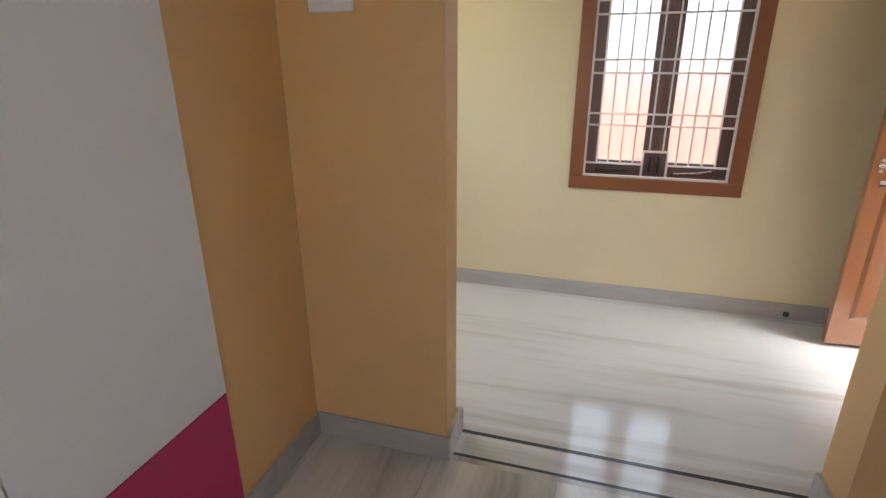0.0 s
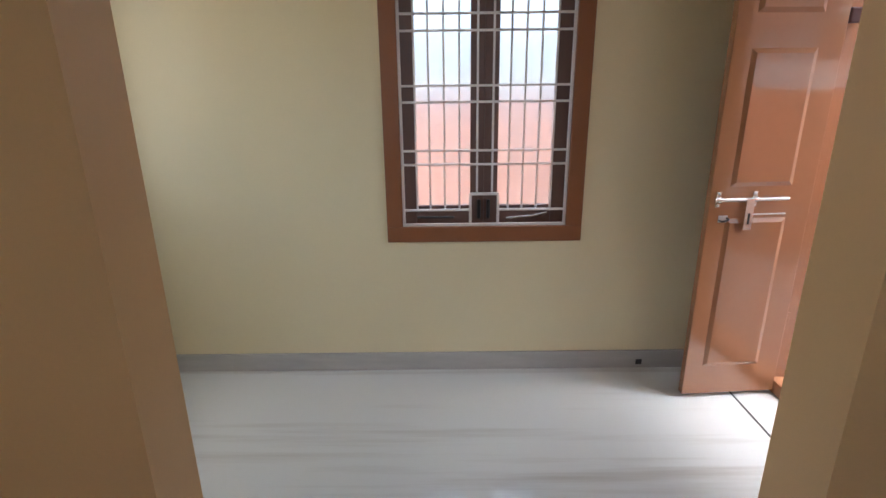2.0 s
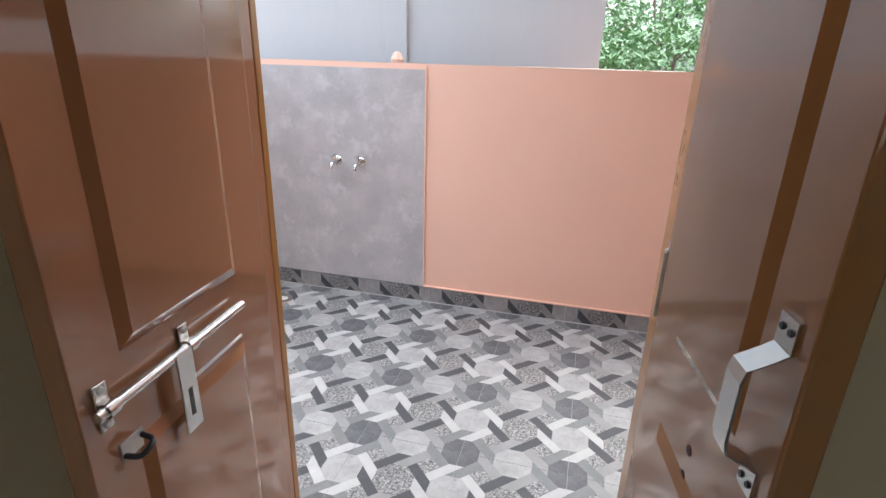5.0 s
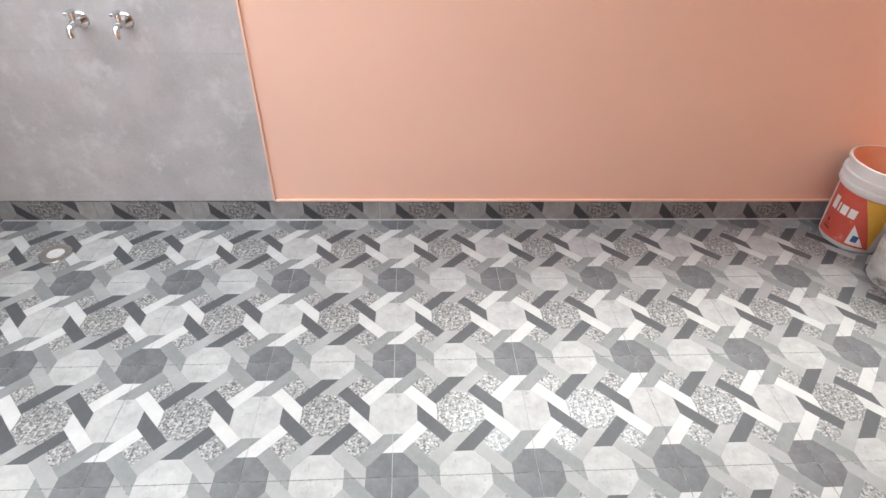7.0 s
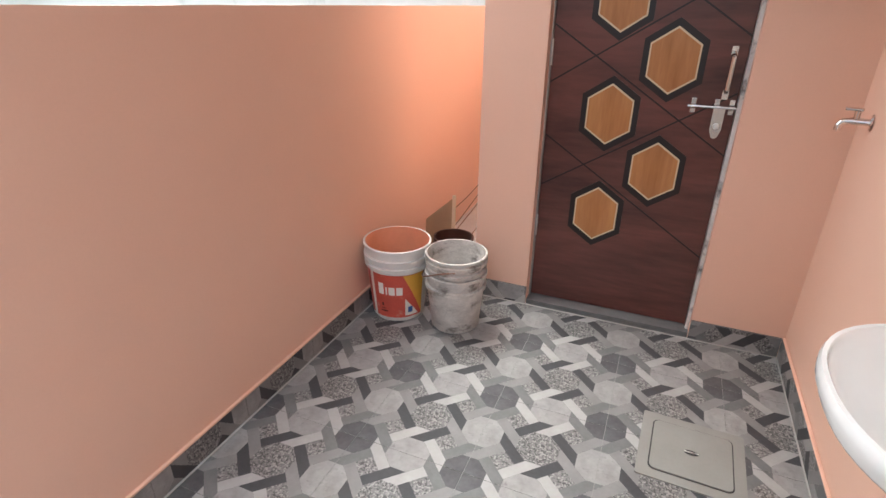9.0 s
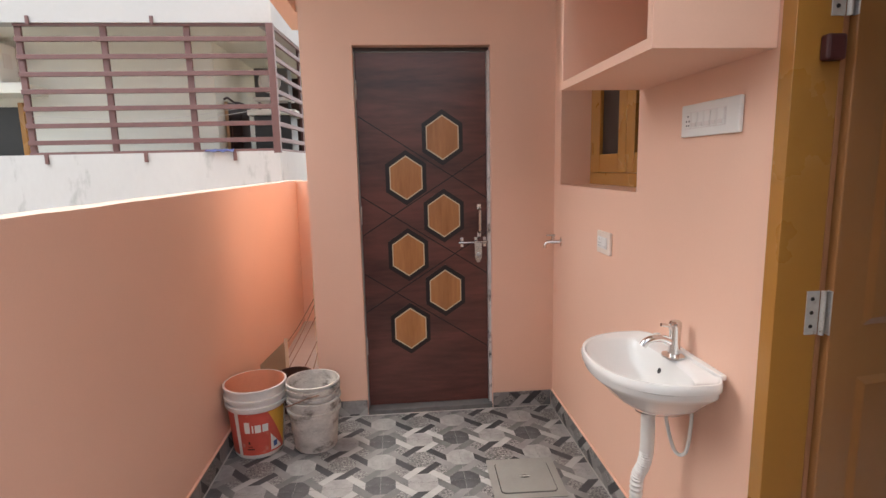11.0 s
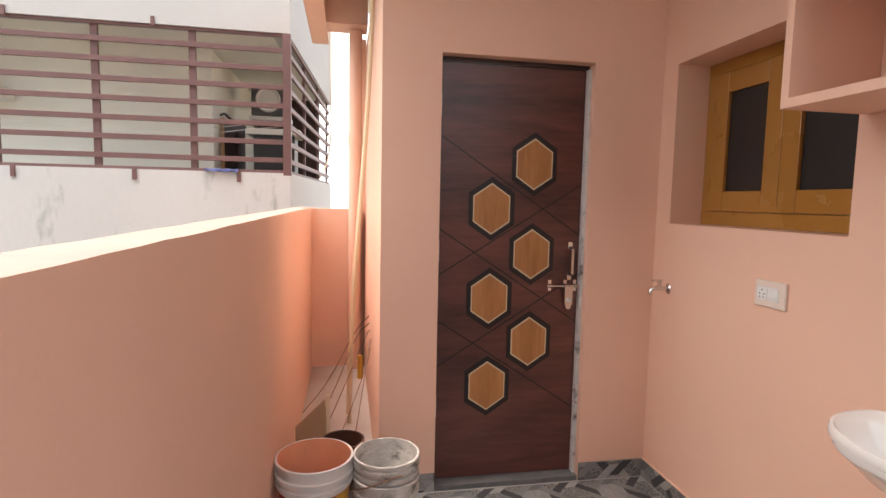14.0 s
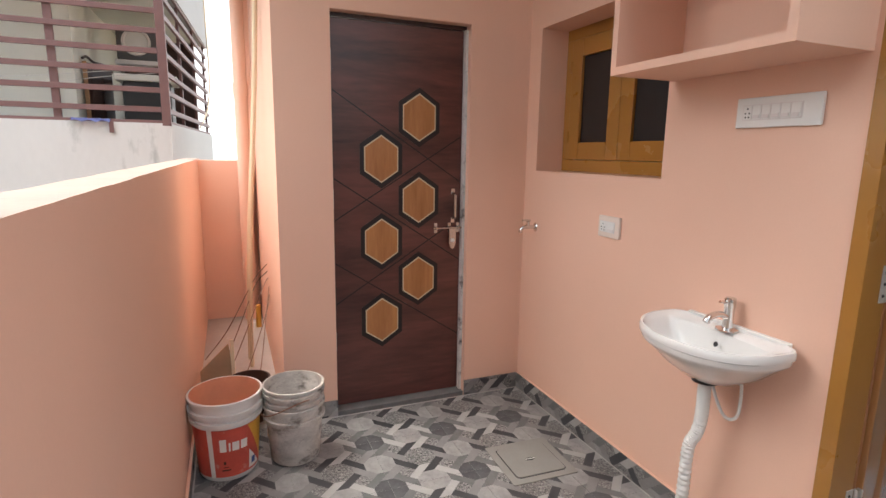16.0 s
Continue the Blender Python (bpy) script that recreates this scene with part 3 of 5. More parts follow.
def door_leaf(name, hinge, length, turn, finish):
    """A panelled leaf. Its hinge edge is the local origin and it runs along local +x."""
    base = part(name, boxed(0.0, length, -0.017, 0.017, 0.02, 1.925, 0.003), finish, door)
    base.matrix_basis = pose(*hinge, 0, 0, turn)
    for z0, z1 in ((0.160, 0.835), (0.965, 1.480), (1.600, 1.840)):
        for s in (-1, 1):
            y = s * 0.017
            x0, x1 = 0.095, length - 0.075
            # a raised field with sloped margins and a thin bead round it
            field = bmesh.new()
            low = [field.verts.new((u, y, v)) for u, v in ((x0, z0), (x1, z0), (x1, z1), (x0, z1))]
            top = [field.verts.new((u, y + s * 0.008, v)) for u, v in ((x0 + 0.018, z0 + 0.018), (x1 - 0.018, z0 + 0.018), (x1 - 0.018, z1 - 0.018), (x0 + 0.018, z1 - 0.018))]
            field.faces.new(top)
            for i in range(4):
                field.faces.new((low[i], low[(i + 1) % 4], top[(i + 1) % 4], top[i]))
            bmesh.ops.recalc_face_normals(field, faces=field.faces)
            if (field.faces[0].normal.y > 0) != (s > 0):
                bmesh.ops.reverse_faces(field, faces=field.faces)
            part("panel", field, finish, base)
    return base


left = door_leaf("leaf", (X_IN - 0.012, 0.605, 0.0), 0.425, 183.8, M_LEAF)
right = door_leaf("leaf", (X_IN - 0.022, -0.110, 0.0), 0.362, 189.0, M_LEAF_DAY)


def slide_bolt(leaf, tip, z, s, long=0.305):
    """A tower bolt near the free edge: rod, two guides with screws, drop hasp."""
    y = s * 0.030
    part("bolt_rod", tube([(tip, y, z), (tip - long, y, z)], 0.0075, 12), M_STEEL, leaf, "steel sliding bolt", True)
    for x in (tip - 0.020, tip - 0.170):
        part("bolt_guide", boxed(x - 0.010, x + 0.010, s * 0.018, s * 0.022, z - 0.032, z + 0.032, 0.0015), M_STEEL, leaf)
        part("bolt_loop", tube([(x - 0.008, y, z), (x + 0.008, y, z)], 0.0105, 12), M_STEEL, leaf, "", True)
        for dz in (-0.024, 0.024):
            part("screw", lathe([(0.0001, 0.003), (0.004, 0.003), (0.0055, 0.0)], 10), M_ZINC, leaf).matrix_basis = pose(x, s * 0.0222, z + dz, -90 * s, 0, 0)
    part("hasp", boxed(tip - 0.162, tip - 0.128, s * 0.036, s * 0.039, z - 0.125, z + 0.006, 0.001), M_STEEL, leaf, "steel drop hasp")
    part("hasp_slot", boxed(tip - 0.149, tip - 0.141, s * 0.0391, s * 0.0396, z - 0.100, z - 0.055), M_BLACK, leaf)


slide_bolt(left, 0.412, 0.915, 1)
part("staple", tube(bend([(0.345, 0.018, 0.838), (0.350, 0.04, 0.836), (0.372, 0.04, 0.830), (0.376, 0.018, 0.828)]), 0.004), M_BLACK, left, "small black staple")
part("staple_plate", boxed(0.342, 0.380, 0.0172, 0.0195, 0.820, 0.848, 0.001), M_ZINC, left)
# thin pale line just above the lower panel
part("pale_line", tube([(0.25, 0.0172, 0.850), (0.10, 0.0172, 0.850)], 0.003, 8), M_GRILLE, left, "thin pale line above the lower panel")
# a bow handle bent from flat bar, with a screwed foot at each end
bow = [(-0.0175, 1.122), (-0.0175, 1.092), (-0.030, 1.084), (-0.048, 1.074), (-0.051, 1.062), (-0.051, 0.998), (-0.048, 0.986), (-0.030, 0.976), (-0.0175, 0.968), (-0.0175, 0.938)]
outer = [(y - 0.003, z) for y, z in bow]
part("pull_handle", prism(bow + outer[::-1], 0.313, 0.341, "x"), M_STEEL, right, "bent flat steel pull handle")
for z in (1.110, 0.950):
    for x in (0.320, 0.334):
        part("screw", lathe([(0.0001, 0.002), (0.003, 0.002), (0.004, 0.0)], 10), M_BLACK, right).matrix_basis = pose(x, -0.0206, z, 90, 0, 0)
# the bolt on the room side: rod, guides and a drop hasp with a ring end
part("bolt_rod", tube([(0.352, 0.031, 0.905), (0.160, 0.031, 0.905)], 0.0075, 12), M_STEEL, right, "steel sliding bolt", True)
for x in (0.337, 0.212):
    part("bolt_guide", boxed(x - 0.010, x + 0.010, 0.018, 0.022, 0.873, 0.937, 0.0015), M_STEEL, right)
    part("bolt_loop", tube([(x - 0.008, 0.031, 0.905), (x + 0.008, 0.031, 0.905)], 0.0105, 12), M_STEEL, right, "", True)
part("hasp", boxed(0.257, 0.291, 0.036, 0.039, 0.790, 0.911, 0.001), M_STEEL, right, "steel drop hasp")
for z in (0.838, 0.812):
    part("peg", lathe([(0.0001, 0.026), (0.008, 0.024), (0.008, 0.0)], 12), M_STEEL, right).matrix_basis = pose(0.346, -0.0172, z, 90, 0, 0)
for x, z in ((0.200, 0.873), (0.197, 0.832)):
    part("screw_hole", lathe([(0.0001, 0.001), (0.007, 0.001), (0.007, 0.0)], 12), M_RUST, right).matrix_basis = pose(x, -0.0172, z, 90, 0, 0)
for jy, s, hx, finish in ((D0, 1, X_IN, M_ZINC), (D1, -1, X_IN, M_LEAF)):
    for z in (1.66, 0.95, 0.28):
        part("hinge_plate", boxed(hx, hx + 0.032, jy + s * 0.0005, jy + s * 0.003, z, z + 0.105, 0.001), finish, door, "galvanised butt hinge" if finish is M_ZINC else "enamelled butt hinge")
        part("hinge_pin", tube([(hx - 0.006, jy + s * 0.007, z), (hx - 0.006, jy + s * 0.007, z + 0.105)], 0.006), finish, door, "", True)
        if finish is M_ZINC:
            part("hinge_leaf", boxed(hx - 0.0215, hx - 0.0185, jy + 0.001, jy + 0.016, z, z + 0.105, 0.001), finish, door)
        for k in range(3):
            part("screw", lathe([(0.0001, 0.002), (0.004, 0.002), (0.005, 0.0)], 10), M_BLACK if finish is M_ZINC else finish, door).matrix_basis = pose(hx + 0.018, jy + s * 0.003, z + 0.02 + 0.033 * k, -90 * s, 0, 0)
    part("buffer", boxed(hx + 0.008, hx + 0.052, jy + s * 0.0005, jy + s * 0.026, 1.565, 1.620, 0.006), M_RUBBER, door, "maroon rubber buffer")

# ---- hall: cupboards and switch board ----
cup = thing("wardrobe", "white laminate wardrobe with magenta drawer fronts", "wardrobe", group="wardrobes")
part("body", boxed(-2.88, -2.436, -3.6, -1.186, 0.06, 2.4), M_LAMWHITE, cup)
for n in range(4):
    y1 = -1.186 - n * 0.56
    part("door", boxed(-2.435, -2.417, y1 - 0.556, y1, 0.492, 2.4, 0.0015), M_LAMWHITE, cup)
    part("drawer", boxed(-2.435, -2.417, y1 - 0.556, y1, 0.015, 0.488, 0.0015), M_LAMPINK, cup, "magenta drawer front")
part("plinth", boxed(-2.87, -2.445, -3.6, -1.20, 0.0, 0.06), M_BLACK, cup)

cup2 = thing("wardrobe", "white laminate wardrobe with magenta drawers and a louvred vent", "wardrobe", group="wardrobes")
part("body", boxed(-0.378, -0.012, -3.6, -0.885, 0.10, 2.4), M_LAMWHITE, cup2)
for n in range(4):
    y1 = -0.885 - n * 0.60
    part("door", boxed(-0.398, -0.379, y1 - 0.596, y1, 0.374, 2.4, 0.0015), M_LAMWHITE, cup2)
    d = part("drawer", boxed(-0.398, -0.379, y1 - 0.596, y1, 0.020, 0.370, 0.0015), M_LAMPINK, cup2, "magenta drawer front")
    part("handle", boxed(-0.416, -0.399, y1 - 0.50, y1 - 0.255, 0.286, 0.300, 0.003), M_STEEL, d)
vent_plate = part("vent", boxed(-0.403, -0.3985, -1.28, -1.00, 0.60, 0.72, 0.001), M_PLASTIC, cup2, "louvred vent")
for n in range(12):
    part("louvre", boxed(-0.4045, -0.4032, -1.265 + n * 0.022, -1.255 + n * 0.022, 0.615, 0.705), M_BLACK, vent_plate)
part("plinth", boxed(-0.35, -0.014, -3.6, -0.90, 0.0, 0.10), M_BLACK, cup2)
part("pull", boxed(-0.425, -0.3985, -1.12, -0.90, 1.040, 1.072, 0.004), M_BLACK, cup2, "black pull handle")

board = thing("switch_board", "white plastic switch board on the tan wall", "switch")
part("plate", boxed(-2.31, -2.17, -0.742, -0.731, 1.50, 1.62, 0.003), M_PLASTIC, board)
for n in range(3):
    part("switch", boxed(-2.295 + 0.04 * n, -2.265 + 0.04 * n, -0.746, -0.7422, 1.52, 1.58, 0.002), M_PLASTIC, board)

dark = thing("door_2", "dark varnished door frame at the room's end", "door", kind="structure")
part("jamb", boxed(-2.899, -2.80, 0.73, WY - 0.013, 0.001, 2.05, 0.004), M_DKDOOR, dark)

# ---- balcony: wash corner ----
TX = 1.984


panel = thing("wall_cladding", "grey stone tile cladding of the wash corner", "wall tiles", kind="structure")
for a, b in ((0.852, 1.3985), (1.3990, 1.946)):
    for c, d in ((0.055, 0.6455), (0.6460, 1.236)):
        part("tile", boxed(TX - 0.009, TX - 0.001, a, b, c, d), M_GREYTILE, panel)
for n in range(4):
    for c, d in ((0.055, 0.6455), (0.6460, 1.236)):
        x1 = TX - 0.010 - n * 0.5505
        part("tile", boxed(x1 - 0.550, x1, 1.946, 1.954, c, d), M_GREYTILE, panel)
part("edge", boxed(TX - 0.010, TX - 0.001, 0.844, 0.8515, 0.055, 1.25), M_PEACH, panel)


def bib_tap(name, label, m):
    """A short wall tap: flange, body, spout and lever, running along local +x from the wall."""
    t = thing(name, label, "tap", m, group="wall taps")
    part("flange", lathe([(0.0001, 0.004), (0.022, 0.004), (0.026, 0.0)], 24), M_CHROME, t, "", True).matrix_basis = pose(0, 0, 0, 0, 90, 0)
    part("body", tube([(0.0, 0, 0), (0.058, 0, 0)], 0.011, 14), M_CHROME, t, "", True)
    part("spout", tube(bend([(0.05, 0, 0.0), (0.072, 0, -0.004), (0.082, 0, -0.016), (0.084, 0, -0.032)]), 0.010, 14), M_CHROME, t, "", True)
    part("stem", tube([(0.042, 0, 0.008), (0.042, 0, 0.032)], 0.009, 12), M_CHROME, t, "", True)
    part("lever", boxed(0.028, 0.078, -0.007, 0.007, 0.032, 0.042, 0.003), M_CHROME, t)
    return t


bib_tap("wall_tap", "short chrome tap on the grey tiles", pose(TX - 0.009, 1.350, 0.745, 0, 0, 180))
bib_tap("wall_tap", "short chrome tap on the grey tiles", pose(TX - 0.009, 1.212, 0.745, 0, 0, 180))
bib_tap("wall_tap", "short chrome tap on the peach wall", pose(X_OUT, -1.738, 0.945, 0, 0, -10))

gully = thing("floor_drain", "round steel floor drain in the wash corner", "drain", pose(1.755, 1.63, FB))
part("ring", lathe([(0.030, 0.003), (0.055, 0.004), (0.058, 0.0)], 32), M_STEEL, gully, "", True)
part("grate", lathe([(0.0001, 0.0015), (0.030, 0.0025)], 24), M_ZINC, gully)

# ---- balcony: basin ----
basin = thing("wash_basin", "white ceramic wall basin with a chrome tap", "basin", pose(X_OUT + 0.001, -0.455, 0.782, 0, 0, -90))


def basin_shell(w, d, rings, n=56):
    """Rings of a D-shaped outline: (scale, height). Local x along the wall, +y away from it."""
    bm = bmesh.new()
    cx, cy = 0.0, d * 0.30
    loops = []
    for s, sy, z, push in rings:
        ring = []
        for i in range(n):
            a = 2 * math.pi * i / n
            ca, sa = math.cos(a), math.sin(a)
            x = w / 2 * math.copysign(abs(ca) ** 0.88, ca)
            y = cy + (d - cy) * math.copysign(abs(sa) ** 0.92, sa) if sa > 0 else cy + cy * math.copysign(abs(sa) ** 0.45, sa)
            px, py = cx + (x - cx) * s, cy + push + (y - cy) * sy
            ring.append(bm.verts.new((px, max(py, 0.0), z)))
        loops.append(ring)
    for a, b in zip(loops, loops[1:]):
        for i in range(n):
            bm.faces.new((a[i], a[(i + 1) % n], b[(i + 1) % n], b[i]))
    bm.faces.new(loops[0][::-1])
    bm.faces.new(loops[-1])
    bmesh.ops.recalc_face_normals(bm, faces=bm.faces)
    return bm


# local y is mirrored so that the bowl runs away from the wall
shell = basin_shell(0.478, 0.316, [(0.20, 0.20, -0.165, 0.0), (0.42, 0.42, -0.152, 0.0), (0.66, 0.66, -0.112, 0.0), (0.86, 0.86, -0.066, 0), (0.945, 0.945, -0.050, 0), (0.960, 0.960, -0.044, 0), (0.965, 0.965, -0.030, 0), (0.995, 0.995, -0.026, 0), (1.0, 1.0, -0.018, 0), (1.0, 1.0, -0.008, 0), (0.985, 0.985, 0.0, 0), (0.955, 0.955, 0.0, 0), (0.935, 0.930, -0.005, 0.003), (0.88, 0.80, -0.008, 0.032), (0.84, 0.74, -0.018, 0.040), (0.79, 0.68, -0.045, 0.040), (0.68, 0.58, -0.085, 0.036), (0.46, 0.40, -0.115, 0.028), (0.2, 0.2, -0.128, 0.02), (0.08, 0.08, -0.130, 0.02)])
for v in shell.verts:
    v.co.x *= -1
bmesh.ops.recalc_face_normals(shell, faces=shell.faces)
sh = part("bowl", shell, M_CERAMIC, basin, "glazed white bowl", True)
part("overflow", lathe([(0.0001, 0.0), (0.007, 0.0005), (0.009, 0.003)], 16), M_BLACK, basin).matrix_basis = pose(0.0, 0.090, -0.052, -68, 0, 0)
part("waste", lathe([(0.0001, 0.0), (0.022, 0.001), (0.024, 0.0)], 20), M_CHROME, basin).matrix_basis = pose(0.0, 0.126, -0.130)
part("waste_nut", lathe([(0.034, 0.0), (0.042, -0.004), (0.042, -0.014), (0.026, -0.018)], 24), M_BLACK, basin, "black waste nut", True).matrix_basis = pose(0.0, 0.122, -0.160)
tap = part("tap_body", lathe([(0.037, 0.0), (0.036, 0.005), (0.017, 0.009), (0.016, 0.075), (0.018, 0.080), (0.018, 0.105), (0.013, 0.110), (0.0001, 0.110)], 28), M_CHROME, basin, "chrome pillar tap", True)
tap.matrix_basis = pose(0.0, 0.048, -0.006)
part("tap_spout", tube(bend([(0, 0.008, 0.045), (0, 0.045, 0.058), (0, 0.085, 0.052), (0, 0.100, 0.036)]), 0.011, 12), M_CHROME, tap, "", True)
part("tap_lever", tube([(0, 0.0, 0.092), (0.0, 0.045, 0.100)], 0.005, 10), M_CHROME, tap, "", True)
hose = bend([(0.0, 0.122, -0.172), (0.0, 0.122, -0.30), (0.006, 0.128, -0.36), (0.024, 0.138, -0.42), (0.028, 0.138, -0.55), (0.034, 0.136, -0.70), (0.040, 0.134, -0.826)], 22)
part("back_ledge", boxed(-0.190, 0.190, 0.001, 0.022, -0.010, 0.006, 0.004), M_CERAMIC, basin)
part("waste_tail", tube(hose[:26], 0.021, 14), M_PVC, basin, "white waste pipe", True)
part("waste_hose", tube(hose[25:], 0.0195, 14, (0.0022, 1.9)), M_PVC, basin, "corrugated white waste hose", True)
part("supply_hose", tube(bend([(0.045, 0.05, -0.11), (0.030, 0.05, -0.21), (-0.020, 0.045, -0.300), (-0.058, 0.03, -0.290), (-0.050, 0.012, -0.20), (-0.025, 0.0, -0.15)]), 0.0055, 10), M_PVC, basin, "white supply hose", True)

# ---- balcony: shelf box, switches, vent ----
box_shelf = thing("wall_shelf", "open peach box shelf cast on the wall", "shelf")
b0, b1, c0, c1, xo = -0.826, -0.166, 1.608, 1.975, 0.517
T = 0.026
part("bottom", boxed(X_OUT + 0.001, xo, b0, b1, c0, c0 + T), M_PEACH, box_shelf)
part("top", boxed(X_OUT + 0.001, xo, b0, b1, c1 - T, c1), M_PEACH, box_shelf)
part("side", boxed(X_OUT + 0.001, xo, b0, b0 + T, c0 + T, c1 - T), M_PEACH, box_shelf)
part("side", boxed(X_OUT + 0.001, xo, b1 - T, b1, c0 + T, c1 - T), M_PEACH, box_shelf)


def plate(name, label, y0, y1, z0, z1, sockets, switches):
    t = thing(name, label, "switch")
    x = X_OUT + 0.001
    part("plate", boxed(x, x + 0.012, y0, y1, z0, z1, 0.003), M_IVORY if name == "socket_plate" else M_PLASTIC, t)
    w, h = y1 - y0, z1 - z0
    part("bezel", boxed(x + 0.0122, x + 0.0138, y0 + w * 0.09, y1 - w * 0.20, z0 + h * 0.24, z1 - h * 0.24, 0.0005), M_GRILLE, t)
    n = sockets + switches
    u0, u1 = y0 + w * 0.10, y1 - w * 0.21
    step = (u1 - u0) / n
    for k in range(n):
        a = u0 + k * step
        body = part("module", boxed(x + 0.0139, x + 0.016, a + 0.0012, a + step - 0.0012, z0 + h * 0.27, z1 - h * 0.27, 0.0008), M_PLASTIC, t)
        zc, yc = (z0 + z1) / 2, a + step / 2
        if k < sockets:
            for dy, dz in ((0.0, h * 0.13), (-step * 0.22, -h * 0.02), (step * 0.22, -h * 0.02), (-step * 0.18, -h * 0.15), (step * 0.18, -h * 0.15)):
                part("pin_hole", lathe([(0.0001, 0.0004), (0.0028, 0.0004), (0.0028, 0.0)], 8), M_BLACK, body).matrix_basis = pose(x + 0.0160, yc + dy, zc + dz, 0, 90, 0)
        else:
            part("rocker", boxed(x + 0.0161, x + 0.0185, a + step * 0.14, a + step * 0.86, z0 + h * 0.30, z0 + h * 0.42, 0.0006), M_GRILLE, body)
    return t


plate("switch_board", "white plastic switch board under the shelf", -0.540, -0.268, 1.428, 1.520, 1, 5)
plate("socket_plate", "white plastic power socket on the peach wall", -1.190, -1.052, 0.980, 1.074, 1, 1)

plug = thing("wall_vent", "round cream vent cap high on the wall", "vent", pose(X_OUT, -1.312, 2.487, 0, 90, 0))
part("cap", lathe([(0.0001, 0.003), (0.10, 0.004), (0.118, 0.002), (0.124, 0.0005)], 40), M_VENT, plug)
for dy in (-0.03, 0.04):
    part("chip", lathe([(0.0001, 0.0012), (0.010, 0.001), (0.012, 0.0)], 9), M_CEMENT, plug).matrix_basis = pose(0.02, dy, 0.004)

# ---- balcony: recessed kitchen window ----
kw = thing("window_2", "ochre wooden casement window with dark panes", "window", kind="structure")
ky0, ky1, kz0, kz1, kx = -1.755, -0.854, 1.251, 1.977, 0.062
for c in ((ky0, ky1, kz0, kz0 + 0.060), (ky0, ky1, kz1 - 0.055, kz1), (ky0, ky0 + 0.055, kz0 + 0.06, kz1 - 0.055), (ky1 - 0.055, ky1, kz0 + 0.06, kz1 - 0.055)):
    part("window_frame", boxed(kx - 0.04, kx, c[0], c[1], c[2], c[3], 0.003), M_FRAME, kw)
km = (ky0 + ky1) / 2
for a, b in ((ky0 + 0.056, km), (km, ky1 - 0.056)):
    s = 0.085
    cs = part("casement", boxed(kx - 0.032, kx + 0.006, a + 0.001, a + s, kz0 + 0.062, kz1 - 0.057, 0.003), M_FRAME, kw)
    part("stile", boxed(kx - 0.032, kx + 0.006, b - s, b - 0.001, kz0 + 0.062, kz1 - 0.057, 0.003), M_FRAME, cs)
    part("rail", boxed(kx - 0.030, kx + 0.005, a + s, b - s, kz0 + 0.062, kz0 + 0.150, 0.003), M_FRAME, cs)
    part("rail", boxed(kx - 0.030, kx + 0.005, a + s, b - s, kz1 - 0.145, kz1 - 0.057, 0.003), M_FRAME, cs)
    part("pane", boxed(kx - 0.016, kx - 0.011, a + s, b - s, kz0 + 0.150, kz1 - 0.145), M_BLACK, cs, "dark glass pane")
    for z in (kz0 + 0.15, kz1 - 0.22):
        part("hinge", tube([(kx + 0.008, a if a < km - 0.1 else b, z), (kx + 0.008, a if a < km - 0.1 else b, z + 0.06)], 0.005), M_FRAME, cs)

# ---- balcony: toilet door ----
wc = thing("door_3", "dark walnut laminate door with teak hexagon inlays", "door", kind="structure")
dx0, dx1, dz0, dz1, dy = 0.590, 1.290, -0.012, 1.962, -1.930
part("leaf", boxed(dx0, dx1, dy - 0.034, dy, dz0, dz1, 0.002), M_WALNUT, wc)
part("head", boxed(0.575, 1.297, dy - 0.05, dy + 0.006, 1.966, 1.985), M_DKDOOR, wc)
part("jamb", boxed(0.575, 0.588, dy - 0.05, dy + 0.03, FB, 1.965), M_CHIP, wc, "chipped cement jamb")
part("jamb", boxed(1.292, 1.297, dy - 0.05, dy + 0.012, FB, 1.965), M_CEMENT, wc)
part("sill", boxed(0.575, 1.297, -1.99, -1.868, FB - 0.003, -0.017, 0.002), M_T_MID, wc, "grey tile sill")


def strip(x0, z0, x1, z1, w, lo, hi):
    d = Vector((x1 - x0, z1 - z0)).normalized() * (w / 2)
    n = Vector((-d.y, d.x))
    return prism([(x0 + n.x, z0 + n.y), (x1 + n.x, z1 + n.y), (x1 - n.x, z1 - n.y), (x0 - n.x, z0 - n.y)], lo, hi)


for z in (1.635, 1.205, 0.770):
    part("groove", strip(dx1 - 0.002, z, dx0 + 0.002, z - 0.455, 0.006, dy + 0.0002, dy + 0.0008), M_GROOVE, wc)
for z in (1.425, 0.985):
    part("groove", strip(dx0 + 0.002, z, dx1 - 0.002, z - 0.440, 0.006, dy + 0.0002, dy + 0.0008), M_GROOVE, wc)


def hexagon(x, z, hw, hh):
    return [(x, z + hh), (x + hw, z + hh / 2), (x + hw, z - hh / 2), (x, z - hh), (x - hw, z - hh / 2), (x - hw, z + hh / 2)]


for n in range(6):
    x, z = (0.833, 1.038)[n % 2], 1.515 - 0.2145 * n
    border = part("hexagon", prism(hexagon(x, z, 0.112, 0.151), dy + 0.0003, dy + 0.0020), M_GROOVE, wc, "black hexagon border")
    part("inlay_line", prism(hexagon(x, z, 0.090, 0.122), dy + 0.0022, dy + 0.0030), M_CREAMLINE, border)
    part("inlay", prism(hexagon(x, z, 0.084, 0.114), dy + 0.0031, dy + 0.0040), M_INLAY, border, "teak inlay")
part("bolt_rod", tube([(0.755, dy + 0.018, 0.932), (0.585, dy + 0.018, 0.932)], 0.006, 12), M_STEEL, wc, "steel sliding bolt", True)
